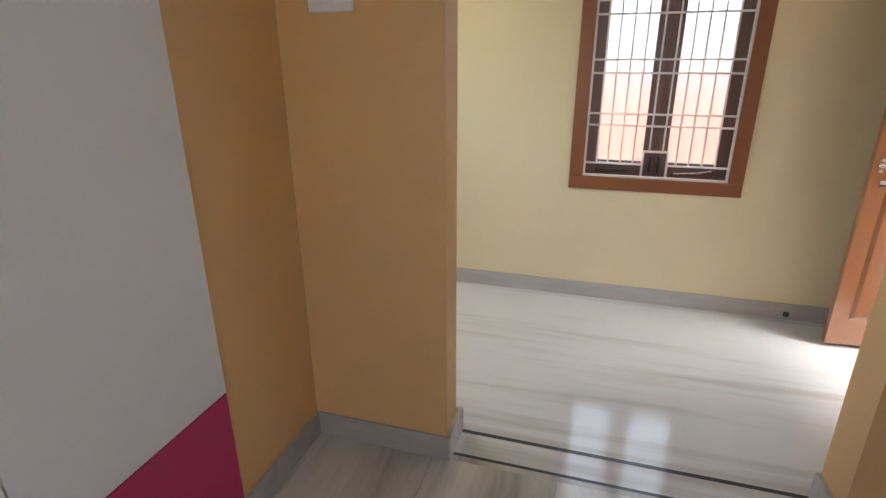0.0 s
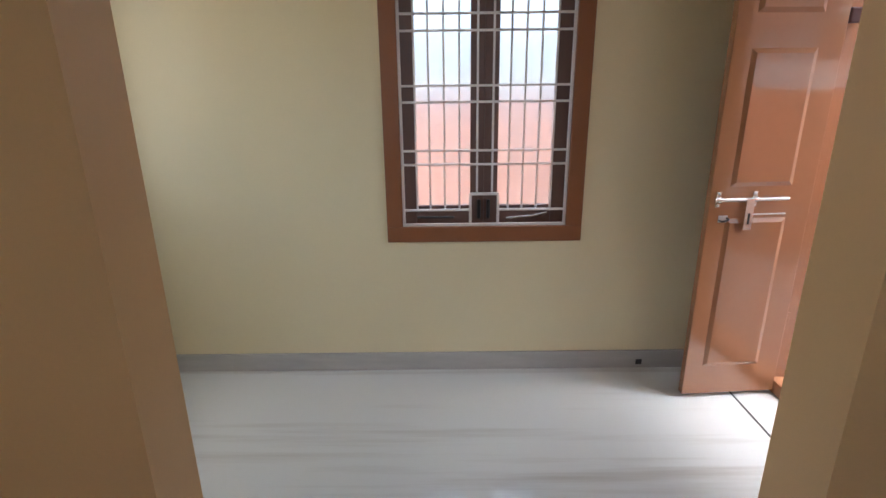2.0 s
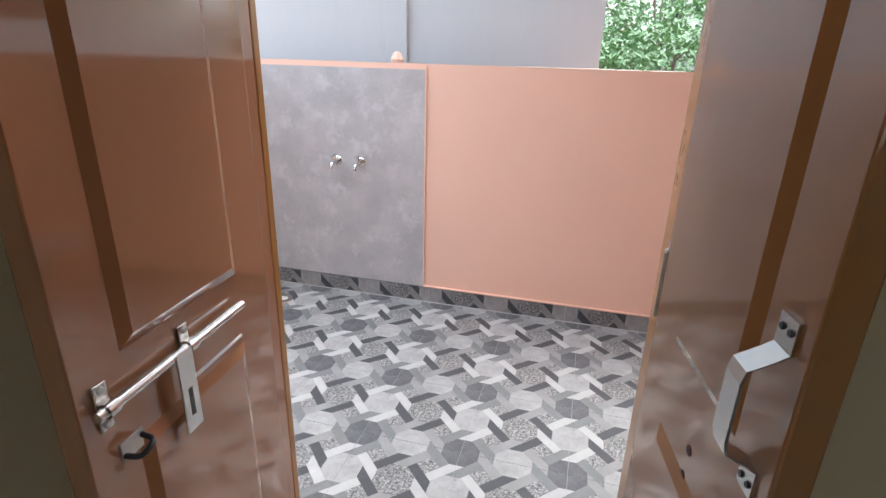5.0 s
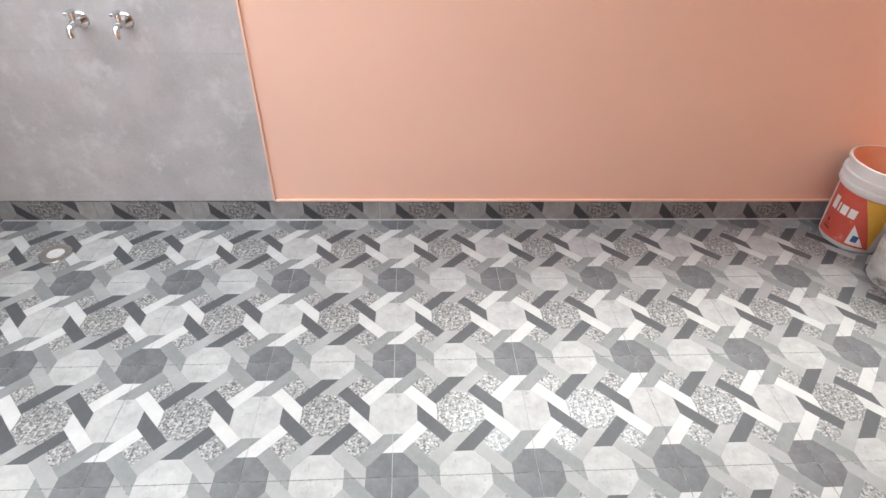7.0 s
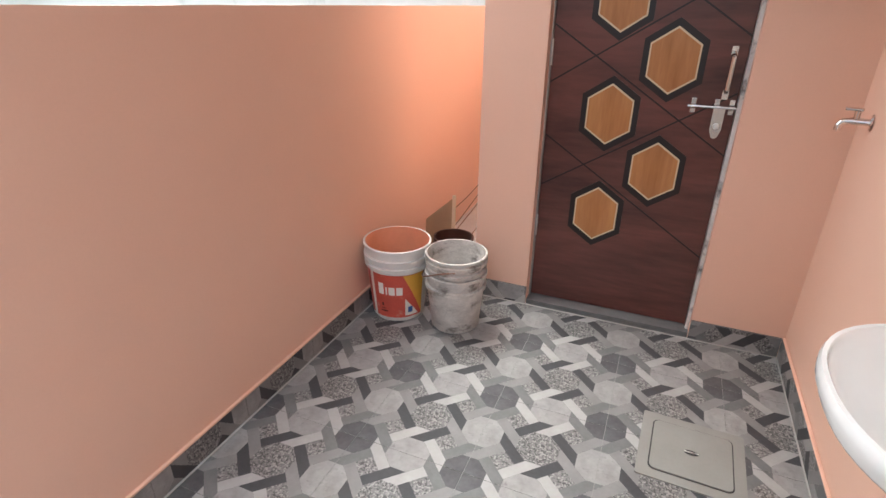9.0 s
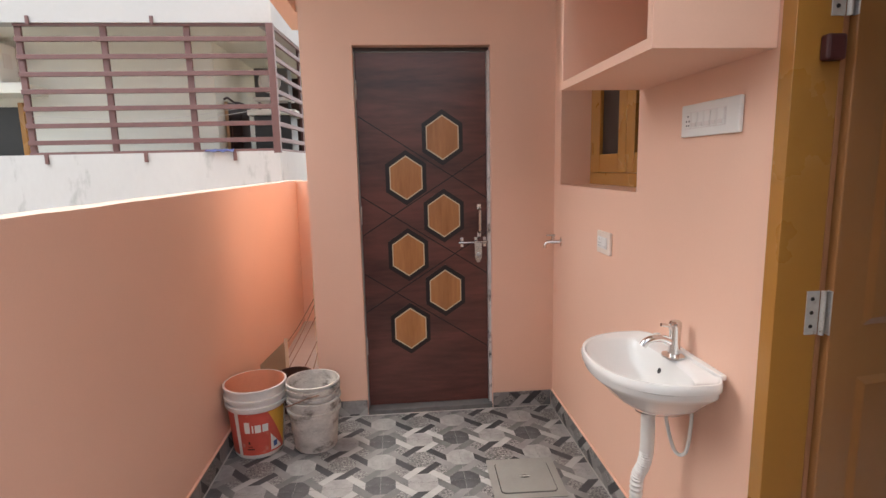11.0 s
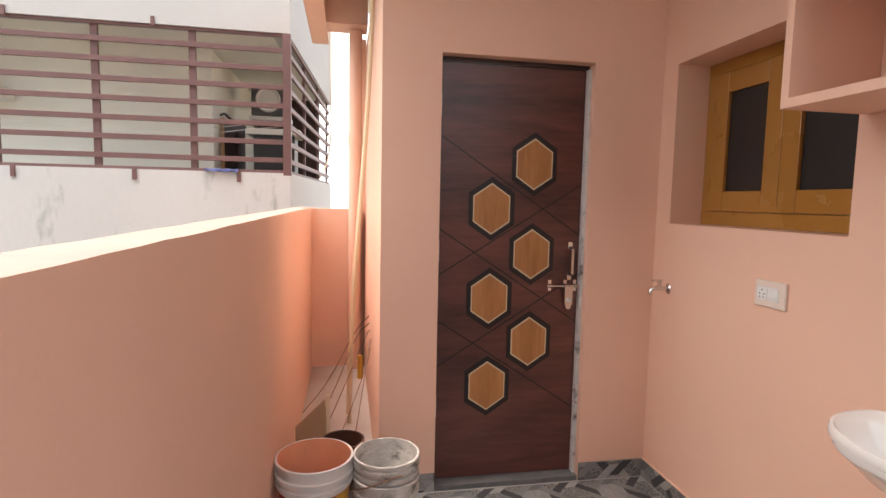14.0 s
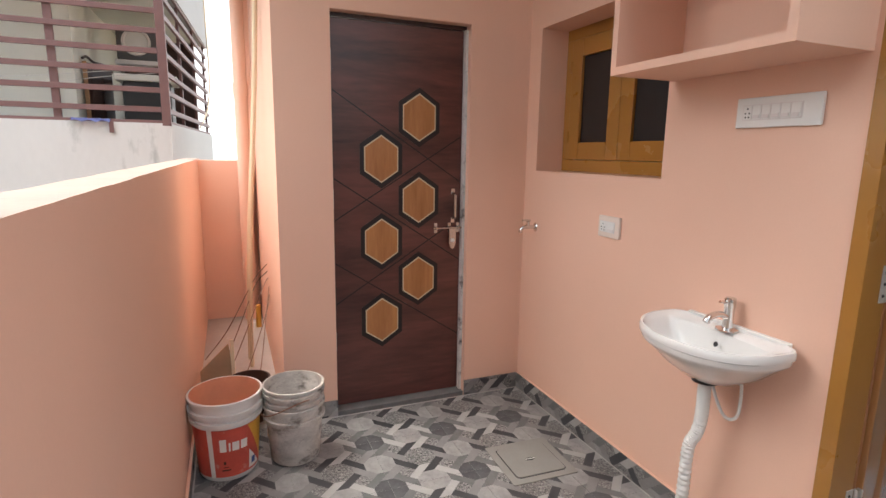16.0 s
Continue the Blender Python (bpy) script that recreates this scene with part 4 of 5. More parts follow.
for x in (0.735, 0.655, 0.605):
    part("bolt_guide", boxed(x - 0.009, x + 0.009, dy + 0.0005, dy + 0.004, 0.905, 0.960, 0.001), M_STEEL, wc)
    part("bolt_loop", tube([(x - 0.008, dy + 0.018, 0.932), (x + 0.008, dy + 0.018, 0.932)], 0.0085, 12), M_STEEL, wc, "", True)
part("hasp", prism([(0.665, 0.930), (0.665, 0.850), (0.655, 0.822), (0.645, 0.818), (0.635, 0.822), (0.625, 0.850), (0.625, 0.930)], dy + 0.026, dy + 0.029), M_STEEL, wc)
part("hasp_lock", lathe([(0.0001, 0.012), (0.010, 0.010), (0.012, 0.0)], 14), M_ZINC, wc).matrix_basis = pose(0.645, dy + 0.028, 0.865, -90, 0, 0)
part("pull_handle", tube(bend([(0.635, dy, 0.985), (0.635, dy + 0.030, 0.995), (0.635, dy + 0.033, 1.01), (0.635, dy + 0.033, 1.10), (0.635, dy + 0.030, 1.112), (0.635, dy, 1.122)]), 0.008, 8), M_STEEL, wc, "steel pull handle", True)
for z in (0.975, 1.130):
    part("handle_foot", boxed(0.624, 0.646, dy + 0.0005, dy + 0.003, z - 0.016, z + 0.016, 0.001), M_STEEL, wc)
for z in (0.30, 1.05, 1.72):
    part("hinge", tube([(1.291, dy + 0.006, z), (1.291, dy + 0.006, z + 0.10)], 0.005), M_ZINC, wc)

# ---- balcony: manhole ----
mh = thing("manhole_cover", "square concrete manhole cover set in the floor tiles", "manhole", pose(0.560, -1.150, FB, 0, 0, -2))


def rounded(w, h, r, n=5):
    out = []
    for cx, cy, a0 in ((w - r, h - r, 0), (-w + r, h - r, 90), (-w + r, -h + r, 180), (w - r, -h + r, 270)):
        for i in range(n + 1):
            a = radians(a0 + 90 * i / n)
            out.append((cx + r * math.cos(a), cy + r * math.sin(a)))
    return out


part("frame", prism(rounded(0.158, 0.152, 0.008), 0.0008, 0.0045, "z"), M_CONC, mh)
part("joint", prism(rounded(0.124, 0.118, 0.022), 0.0046, 0.0052, "z"), M_BLACK, mh)
part("lid", prism(rounded(0.120, 0.114, 0.020), 0.0053, 0.0080, "z"), M_CONC, mh, "smooth grey lid")
part("finger_hole", prism([(0.022 * math.cos(a * 0.3), 0.011 * math.sin(a * 0.3)) for a in range(21)], 0.0081, 0.0086, "z"), M_BLACK, mh)
part("finger_bar", boxed(-0.022, 0.022, -0.0025, 0.0025, 0.0087, 0.0105, 0.001), M_ZINC, mh)

# ---- balcony: buckets ----


def bucket(name, label, m, h, rb, rt, body, inside, rings, proud=0.010):
    t = thing(name, label, "bucket", m, group="paint buckets")
    at = lambda z: rb + (rt - rb) * z / h
    prof = [(0.0001, 0.002), (rb - 0.006, 0.002), (rb, 0.010)]
    for z in rings:
        prof += [(at(z - 0.012), z - 0.012), (at(z) + proud, z - 0.010), (at(z) + proud + 0.001, z + 0.006), (at(z + 0.008), z + 0.008)]
    prof += [(rt - 0.001, h - 0.012), (rt + proud * 0.6, h - 0.012), (rt + proud * 0.6, h - 0.002), (rt + 0.001, h), (rt - 0.003, h - 0.001)]
    part("body", lathe(prof, 56), body, t, "", True)
    part("inside", lathe([(rt - 0.0032, h - 0.0012), (rb - 0.004, 0.02), (0.0001, 0.018)], 56), inside, t, "", True)
    return t, at


def wrap(at, a0, a1, z0, z1, lift, n=24, slant=None):
    """A printed patch round a tapered bucket; slant: start angle as a share of height."""
    bm = bmesh.new()
    rows = 10
    grid = []
    for j in range(rows + 1):
        v = j / rows
        z = z0 + (z1 - z0) * v
        s0 = a0 if slant is None else a0 + (a1 - a0) * slant(v)
        grid.append([bm.verts.new(((at(z) + lift) * math.cos(radians(s0 + (a1 - s0) * i / n)), -(at(z) + lift) * math.sin(radians(s0 + (a1 - s0) * i / n)), z)) for i in range(n + 1)])
    for a, b in zip(grid, grid[1:]):
        for i in range(n):
            bm.faces.new((a[i], a[i + 1], b[i + 1], b[i]))
    bmesh.ops.remove_doubles(bm, verts=bm.verts, dist=1e-6)
    bmesh.ops.recalc_face_normals(bm, faces=bm.faces)
    return bm


bk, at = bucket("paint_bucket", "white paint bucket with a red label and peach paint inside", pose(1.832, -1.575, FB, 0, 0, 108), 0.362, 0.118, 0.146, M_BUCKET, M_PAINTIN, (0.268, 0.305))
lab = part("label", wrap(at, -62, 52, 0.025, 0.245, 0.0012), M_RED, bk, "red printed label")
part("label_back", wrap(at, 52, 118, 0.025, 0.245, 0.0012), M_RED, bk)
part("label_edge", wrap(at, 43, 52, 0.022, 0.247, 0.0016), M_LABELWHITE, lab)
part("swoosh", wrap(at, -62, -18, 0.027, 0.243, 0.0017, slant=lambda v: 0), M_YELLOW, lab)
part("swoosh_red", wrap(at, -62, -18, 0.027, 0.243, 0.0021, slant=lambda v: v * 0.999), M_RED, lab)
part("badge", wrap(at, -52, -22, 0.035, 0.125, 0.0025, slant=lambda v: v * 0.999), M_LABELWHITE, lab)
part("badge_drop", wrap(at, -38, -28, 0.050, 0.080, 0.0028), M_BLUE, lab)
for a0, a1, z0, z1 in ((20, 31, 0.145, 0.203), (13, 16, 0.145, 0.185), (-2, 10, 0.145, 0.185), (-17, -5, 0.145, 0.185)):
    part("print", wrap(at, a0, a1, z0, z1, 0.0026, 6), M_LABELWHITE, lab)
for a0, a1, z0, z1 in ((22, 26, 0.085, 0.100), (14, 30, 0.055, 0.062), (18, 27, 0.070, 0.074)):
    part("small_print", wrap(at, a0, a1, z0, z1, 0.0026, 6), M_RUST, lab)

for nm, h0, h, rb, rt in (("cement_bucket", 0.0, 0.272, 0.106, 0.130), ("cement_bucket", 0.084, 0.272, 0.098, 0.128)):
    b2, at2 = bucket(nm, "white bucket splashed with cement, nested with another", pose(1.548, -1.572, FB + h0, 0, 0, 40), h, rb, rt, M_DIRTY, M_DIRTY, (h - 0.066, h - 0.030) if h0 else (h - 0.062,), 0.010)
    if h0 == 0:
        part("label", wrap(at2, 30, 66, 0.085, 0.145, 0.0015), M_LABELWHITE, b2)
        part("print", wrap(at2, 34, 62, 0.100, 0.115, 0.002), M_BLUE, b2)
    else:
        part("handle", tube([(0.147 * math.cos(radians(a)), 0.147 * math.sin(radians(a)), 0.240 - 0.085 * math.sin(radians((a + 130) * 180 / 200)) ** 2) for a in range(-130, 71, 10)], 0.003, 8), M_WIRE, b2, "thin wire handle")
b3, at3 = bucket("small_bucket", "small rusty brown bucket behind the paint bucket", pose(1.725, -1.985, FB + 0.006), 0.225, 0.085, 0.098, M_RUST, M_RUST, (0.185,))

# ---- balcony: passage clutter ----
brd = thing("plywood_board", "plywood offcut propped against the parapet", "board", pose(1.885, -2.16, FB + 0.007, 4, 0, 6))
part("sheet", prism([(0.075, 0.0), (0.075, 0.215), (-0.070, 0.345), (-0.100, 0.0)], -0.006, 0.006), M_PLY, brd)
part("batten", boxed(-0.096, -0.076, 0.007, 0.020, 0.0, 0.37, 0.002), M_POLE, brd)
for a, b, r in (((1.690, -2.68, FB + 0.012), (1.583, -2.42, 2.52), 0.0125), ((1.700, -2.82, FB + 0.012), (1.585, -2.52, 2.46), 0.010)):
    pole = thing("pole", "long pale pole leaning on the toilet wall", "pole", group="leaning poles")
    part("shaft", tube([Vector(a).lerp(Vector(b), i / 12) + Vector((0.012 * math.sin(i * 0.5), 0, 0)) for i in range(13)], r, 12), M_POLE, pole, "", True)
pipe = thing("drain_pipe", "peach painted drain pipe in the passage corner", "pipe")
part("pipe", tube([(1.648, -3.775, FB + 0.006), (1.648, -3.775, 2.62)], 0.050, 20), M_PEACH, pipe, "", True)
for z in (0.35, 1.75):
    part("coupling", tube([(1.648, -3.775, z), (1.648, -3.775, z + 0.09)], 0.056, 20), M_PEACH, pipe, "", True)
rod_paths = (
    [(1.572, -2.75, 0.62), (1.66, -2.72, 0.52), (1.82, -2.60, 0.26), (1.955, -2.55, 0.10)],
    [(1.572, -2.72, 0.58), (1.65, -2.68, 0.50), (1.78, -2.50, 0.24), (1.93, -2.30, FB + 0.014)],
    [(1.570, -2.70, 0.54), (1.60, -2.66, 0.50), (1.75, -2.42, 0.22), (1.90, -2.15, FB + 0.014)],
    [(1.570, -2.66, 0.44), (1.59, -2.60, 0.36), (1.70, -2.36, 0.14), (1.80, -2.20, FB + 0.012)],
    [(1.570, -2.64, 0.50), (1.590, -2.56, 0.40), (1.66, -2.25, 0.10), (1.72, -2.08, FB + 0.012)],
)
for p in rod_paths:
    w = thing("wire", "thin rusty wire bent across the passage", "wire", group="loose wires")
    part("strand", tube(bend(p), 0.0028, 6), M_WIRE, w)
tin = thing("tin", "small yellow tin beside the drain pipe", "tin", pose(1.605, -3.50, FB + 0.006))
part("can", lathe([(0.0001, 0.002), (0.020, 0.002), (0.020, 0.18), (0.0001, 0.18)], 20), M_YELLOW, tin)

# ---- outside: neighbours ----


def railing(parent, x0, y0, x1, y1, z0, z1, posts, bars, pitch, wide):
    """Flat bars in front of posts, with a thin frame above and below."""
    d = Vector((x1 - x0, y1 - y0, 0))
    L = d.length
    d /= L
    m = Matrix.Translation((x0, y0, 0)) @ Matrix.Rotation(math.atan2(d.y, d.x), 4, "Z")
    for z in (z0 + 0.012, z1 - 0.012):
        part("frame_bar", boxed(0, L, -0.012, 0.012, z - 0.012, z + 0.012, 0.002), M_RAIL, parent).matrix_basis = m
    for k in range(bars):
        z = z1 - 0.135 - pitch * k
        part("rail_bar", boxed(0, L, -0.012, 0.012, z - 0.021, z + 0.021, 0.002), M_RAIL, parent).matrix_basis = m
    for x in posts:
        part("post", boxed(x - wide, x + wide, -0.040, -0.0125, z0 - 0.004, z1, 0.002), M_RAIL, parent).matrix_basis = m


NX, NY = 2.19, -4.25
TOP, LIP = 2.705, 1.542
EX, EY = 1.95, -7.6  # far corner: the side runs slightly askew
nb = thing("apartment_building", "white weathered apartment house with a maroon railed balcony", "building")
askew = [(NX, NY - 0.151), (NX + 0.15, NY - 0.151), (EX + 0.15, EY), (EX, EY)]
part("wall", boxed(NX, 9.0, NY - 0.15, NY, -3.5, LIP), M_WEATHER, nb, "stained white balcony wall")
part("wall", prism(askew, -3.5, LIP, "z"), M_WEATHER, nb, "stained white balcony wall")
part("wall", boxed(NX, 9.0, NY - 0.15, NY, TOP, 4.95), M_UPPER, nb, "white upper wall with a dripping crack")
part("wall", prism(askew, TOP, 4.95, "z"), M_UPPER, nb)
inner = [(NX + 0.151, NY - 0.151), (9.0, NY - 0.151), (9.0, EY), (EX + 0.151, EY)]
part("floor_slab", prism(inner, 1.0, 1.12, "z"), M_CEMENT, nb)
part("ceiling_slab", prism(inner, TOP + 0.016, 2.85, "z"), M_INSIDE, nb)
part("roof", boxed(NX, 9.0, -7.6, NY, 4.951, 5.05), M_CEMENT, nb)
part("back_wall", boxed(2.98, 9.0, -5.15, -5.0, 1.12, TOP + 0.015), M_INSIDE, nb, "cream inner balcony wall")
part("return_wall", boxed(2.98, 3.10, -7.59, -5.151, 1.12, TOP + 0.015), M_INSIDE, nb, "cream inner balcony wall")
# Solid wall; its dark colour stands for the unlit depth of the balcony.
part("end_wall", boxed(2.11, 2.979, -7.59, -7.45, 1.12, TOP + 0.015), M_DKDOOR, nb, "end wall coloured dark for the shade at the balcony's end")
for x in (2.61, 3.42, 4.30):
    part("stub", boxed(x - 0.016, x + 0.016, NY + 0.001, NY + 0.016, LIP - 0.085, LIP + 0.004, 0.002), M_RAIL, nb, "rusty railing stub")
for x in (3.25, 4.31):
    part("stub", boxed(x - 0.014, x + 0.014, NY + 0.001, NY + 0.020, TOP - 0.02, TOP + 0.055, 0.003), M_RAIL, nb, "rusty railing stub")
railing(nb, NX + 0.012, NY - 0.03, 4.46, NY - 0.03, LIP, TOP, [0.77, 1.505, 2.235], 7, 0.153, 0.027)
railing(nb, EX + 0.030, EY + 0.1, NX + 0.030, NY - 0.05, LIP, TOP, [0.02, 1.05, 2.10], 7, 0.153, 0.020)
part("corner_post", boxed(NX - 0.008, NX + 0.058, NY - 0.062, NY + 0.002, LIP - 0.02, TOP, 0.003), M_RAIL, nb)
# a crack in the upper wall with drips below it, and a damp patch
rnd = random.Random(12)
crack = [(2.93 - 0.03 * k, 3.405 + 0.0022 * k + rnd.uniform(-0.012, 0.012)) for k in range(22)]
part("crack", tube([(x, NY + 0.001, z) for x, z in crack], 0.003, 6), M_STAIN, nb, "thin grey crack")
for x, long, w in ((2.83, 0.20, 0.013), (2.655, 0.24, 0.016), (2.52, 0.34, 0.011), (2.75, 0.09, 0.012), (2.60, 0.08, 0.012)):
    part("drip", prism([(x - w, 3.425), (x + w, 3.425), (x + w * 0.4, 3.42 - long * 0.6), (x, 3.42 - long), (x - w * 0.5, 3.42 - long * 0.5)], NY + 0.0005, NY + 0.002), M_STAIN, nb, "grey drip stain")

# a unit on a ledge and a window past the end of the railing
unit = thing("outdoor_unit", "white air conditioner unit with a cable on a ledge", "air conditioner", pose(5.22, -4.82, 2.252))
part("case", boxed(-0.32, 0.32, -0.15, 0.13, 0.0, 0.40, 0.015), M_PLASTIC, unit)
part("terminal_cover", boxed(-0.325, -0.322, -0.06, 0.06, 0.16, 0.30, 0.001), M_GRILLE, unit)
part("sticker", boxed(-0.28, -0.16, 0.131, 0.133, 0.12, 0.22), M_BLUE, unit, "blue sticker")
part("cable", tube(bend([(-0.22, 0.134, 0.33), (-0.27, 0.15, 0.22), (-0.29, 0.15, 0.10), (-0.24, 0.14, 0.02)]), 0.009, 8), M_BLACK, unit, "black cable", True)
part("ledge", boxed(4.66, 6.2, -4.999, -4.62, 2.15, 2.25, 0.006), M_INSIDE, nb, "cream concrete ledge")
dk_win = part("window", boxed(4.94, 6.0, -4.999, -4.985, 1.2, 2.06), M_BLACK, nb, "dark window")
for x in (4.90, 5.28, 5.66):
    part("mullion", boxed(x, x + 0.05, -4.999, -4.955, 1.2, 2.10, 0.003), M_FRAME, dk_win, "ochre frame")

fan = thing("fan_unit", "dark outdoor unit with a round pale fan cover", "air conditioner", pose(2.56, -5.78, 2.235))
part("case", boxed(-0.20, 0.20, -0.26, 0.0, 0.0, 0.34, 0.012), M_UNIT, fan)
part("fan_ring", lathe([(0.105, 0.004), (0.112, 0.020), (0.130, 0.020), (0.136, 0.0)], 32), M_GRILLE, fan, "", True).matrix_basis = pose(0.02, 0.001, 0.18, -90, 0, 0)
part("fan_cover", lathe([(0.0001, 0.012), (0.06, 0.010), (0.106, 0.004)], 32), M_PVC, fan, "pale fan cover", True).matrix_basis = pose(0.02, 0.001, 0.18, -90, 0, 0)
part("bracket", boxed(-0.22, 0.22, -0.24, 0.03, -0.045, -0.002, 0.004), M_GRILLE, fan)
for x in (-0.18, 0.18):
    part("bracket_leg", boxed(x - 0.015, x + 0.015, -0.13, -0.10, -1.115, -0.046), M_UNIT, fan)
cab = thing("cupboard", "black cupboard with a pale stone top on the neighbour's balcony", "cupboard", pose(2.44, -5.36, 1.12))
part("case", boxed(-0.20, 0.20, -0.2, 0.2, 0.0, 0.84, 0.01), M_BLACK, cab)
part("top", boxed(-0.26, 0.26, -0.24, 0.24, 0.841, 0.90, 0.006), M_INSIDE, cab, "pale stone top")
dk = thing("wooden_door", "dark brown wooden door on the neighbour's balcony", "door", pose(2.875, -5.36, 1.12, 0, 0, -24))
part("leaf", boxed(-0.02, 0.02, -0.19, 0.16, 0.0, 0.99, 0.004), M_DKDOOR, dk)
for y in (-0.10, 0.07):
    part("panel", boxed(-0.030, -0.021, y - 0.06, y + 0.06, 0.10, 0.88, 0.004), M_DKDOOR, dk)
part("edge", boxed(-0.02, 0.02, 0.161, 0.172, 0.0, 1.00, 0.002), M_PLY, dk, "pale worn edge")
part("crest", tube(bend([(-0.01, 0.20, 1.02), (-0.01, 0.14, 1.04), (-0.01, 0.05, 1.005), (-0.01, -0.10, 1.00), (-0.01, -0.21, 0.95)]), 0.012, 8), M_DKDOOR, dk, "carved crest", True)
cloth = thing("cloth", "violet blue rag lying on the neighbour's balcony wall", "cloth", pose(2.745, NY + 0.004, LIP + 0.001))
bm = bmesh.new()
for i in range(12):
    u = i / 11
    for v in range(4):
        bm.verts.new((-0.13 + 0.26 * u, -0.06 + 0.03 * v, 0.010 + 0.016 * abs(math.sin(u * 9 + v)) - (0.02 if v == 3 else 0)))
bm.verts.ensure_lookup_table()
for i in range(11):
    for v in range(3):
        bm.faces.new([bm.verts[k] for k in (i * 4 + v, i * 4 + v + 1, (i + 1) * 4 + v + 1, (i + 1) * 4 + v)])
bmesh.ops.solidify(bm, geom=bm.faces[:], thickness=0.006)
part("folds", bm, M_RAG, cloth, "", True)
for z, sag in ((1.90, 0.05), (1.86, 0.08)):
    cable = thing("cable", "thin grey cable slung past the neighbour's balcony", "cable", group="slung cables")
    part("strand", tube(bend([(4.44, NY - 0.05, z), (3.4, NY - 0.06, z - sag), (2.6, NY - 0.07, z + 0.04), (2.22, NY - 0.08, z + 0.09)]), 0.0025, 6), M_ZINC, cable)
drop = thing("cable", "pale cable hanging down past the side railing", "cable", group="slung cables")
part("strand", tube(bend([(1.93, -7.0, 4.9), (1.94, -7.0, 3.2), (1.93, -7.02, 2.3), (1.97, -6.9, 1.85), (2.06, -6.6, 1.60)]), 0.010, 8), M_POLE, drop, "", True)

side = thing("side_house", "white plastered neighbour house beyond the parapet", "building")
part("wall", boxed(2.25, 7.0, 1.046, 9.0, -3.5, 6.5), M_WHITEWASH, side, "rain-streaked grey white wall")
part("wall", boxed(2.28, 7.0, 0.02, 1.045, -3.5, 6.5), M_WHITEWASH, side, "white painted wall")
part("ledge", boxed(2.02, 2.249, 2.85, 3.3, 1.56, 1.75, 0.004), M_CEMENT, side)
part("plaster_dab", lathe([(0.03, 0.0), (0.034, 0.02), (0.02, 0.05), (0.0001, 0.06)], 9), M_PEACH, side).matrix_basis = pose(2.06, 1.03, 1.260)

far = thing("far_house", "white house far behind the trees", "building")
part("wall", boxed(21, 28, -6, -1.9, -3.5, 4.5), M_WHITE, far)
for k in range(4):
    part("window", boxed(20.96, 21.0, -5.4 + k * 0.9, -4.9 + k * 0.9, 2.6, 3.4), M_BLACK, far)
part("low_wall", boxed(17, 17.3, -6, 3, -3.5, 1.4), M_WEATHER, far)
# Added emissive panel: its glow stands for the bright sky near the horizon.
sky_glow = bpy.data.materials.new("glowing_sky_panel")
sky_glow.use_nodes = True
sky_glow.node_tree.nodes["Principled BSDF"].inputs["Base Color"].default_value = (0.8, 0.8, 0.8, 1)
sky_glow.node_tree.nodes["Principled BSDF"].inputs["Emission Color"].default_value = (0.95, 0.98, 1.0, 1)
sky_glow.node_tree.nodes["Principled BSDF"].inputs["Emission Strength"].default_value = 0.27
tagged(part("backdrop", boxed(-60, 60, -91, -90, -3.499, 30), sky_glow), "glowing panel added far off for the bright overcast sky", "backdrop", kind="structure")
tagged(part("ground", boxed(-150, 300, -250, 250, -3.7, -3.5), M_GROUND), "dry earth ground far below", "ground", kind="structure")


def tree(label, x, y, h, r, leaves, seed):
    """Trunk with limbs, and a crown of single leaves grouped in uneven clumps."""
    t = thing("tree", label, "tree", pose(x, y, -3.5), group="trees beyond the parapet")
    rnd = random.Random(seed)
    bm = bmesh.new()
    tips = []
    for k in range(9):
        a = rnd.uniform(0, 6.28)
        z0 = h * rnd.uniform(0.35, 0.6)
        tip = Vector((r * rnd.uniform(0.4, 0.95) * math.cos(a), r * rnd.uniform(0.4, 0.95) * math.sin(a), h * rnd.uniform(0.62, 0.98)))
        tips.append(tip)
        limb = tube(bend([(0, 0, z0), tip * 0.5 + Vector((0, 0, z0 * 0.55)), tip], 4), 0.035, 6)
        me = bpy.data.meshes.new("limb")
        limb.to_mesh(me)
        bm.from_mesh(me)
        bpy.data.meshes.remove(me)
        limb.free()
    trunk = lathe([(0.16, 0.0), (0.12, h * 0.3), (0.09, h * 0.6), (0.04, h * 0.8)], 10)
    me = bpy.data.meshes.new("trunk")
    trunk.to_mesh(me)
    bm.from_mesh(me)
    bpy.data.meshes.remove(me)
    trunk.free()
    part("trunk", bm, M_BARK, t)
    for tip in list(tips):
        for _ in range(3):
            tips.append(tip + Vector((rnd.gauss(0, r * 0.3), rnd.gauss(0, r * 0.3), rnd.gauss(0, h * 0.07))))
    verts, faces = [], []
    for k in range(leaves):
        c = rnd.choice(tips)
        p = c + Vector((rnd.gauss(0, r * 0.16), rnd.gauss(0, r * 0.16), rnd.gauss(0, r * 0.13)))
        q = Euler((rnd.uniform(-0.9, 0.9), rnd.uniform(-0.9, 0.9), rnd.uniform(0, 6.28))).to_matrix()
        s = rnd.uniform(0.05, 0.10)
        n = len(verts)
        verts += [p + q @ Vector(v) for v in ((-s, 0, 0), (0, -s * 0.45, 0.01), (s, 0, -0.01), (0, s * 0.45, 0.01))]
        faces.append((n, n + 1, n + 2, n + 3))
    me = bpy.data.meshes.new("crown")
    me.from_pydata([tuple(v) for v in verts], [], faces)
    me.materials.append(M_LEAFG)
    cr = new("crown", me)
    cr.parent = t
    return t


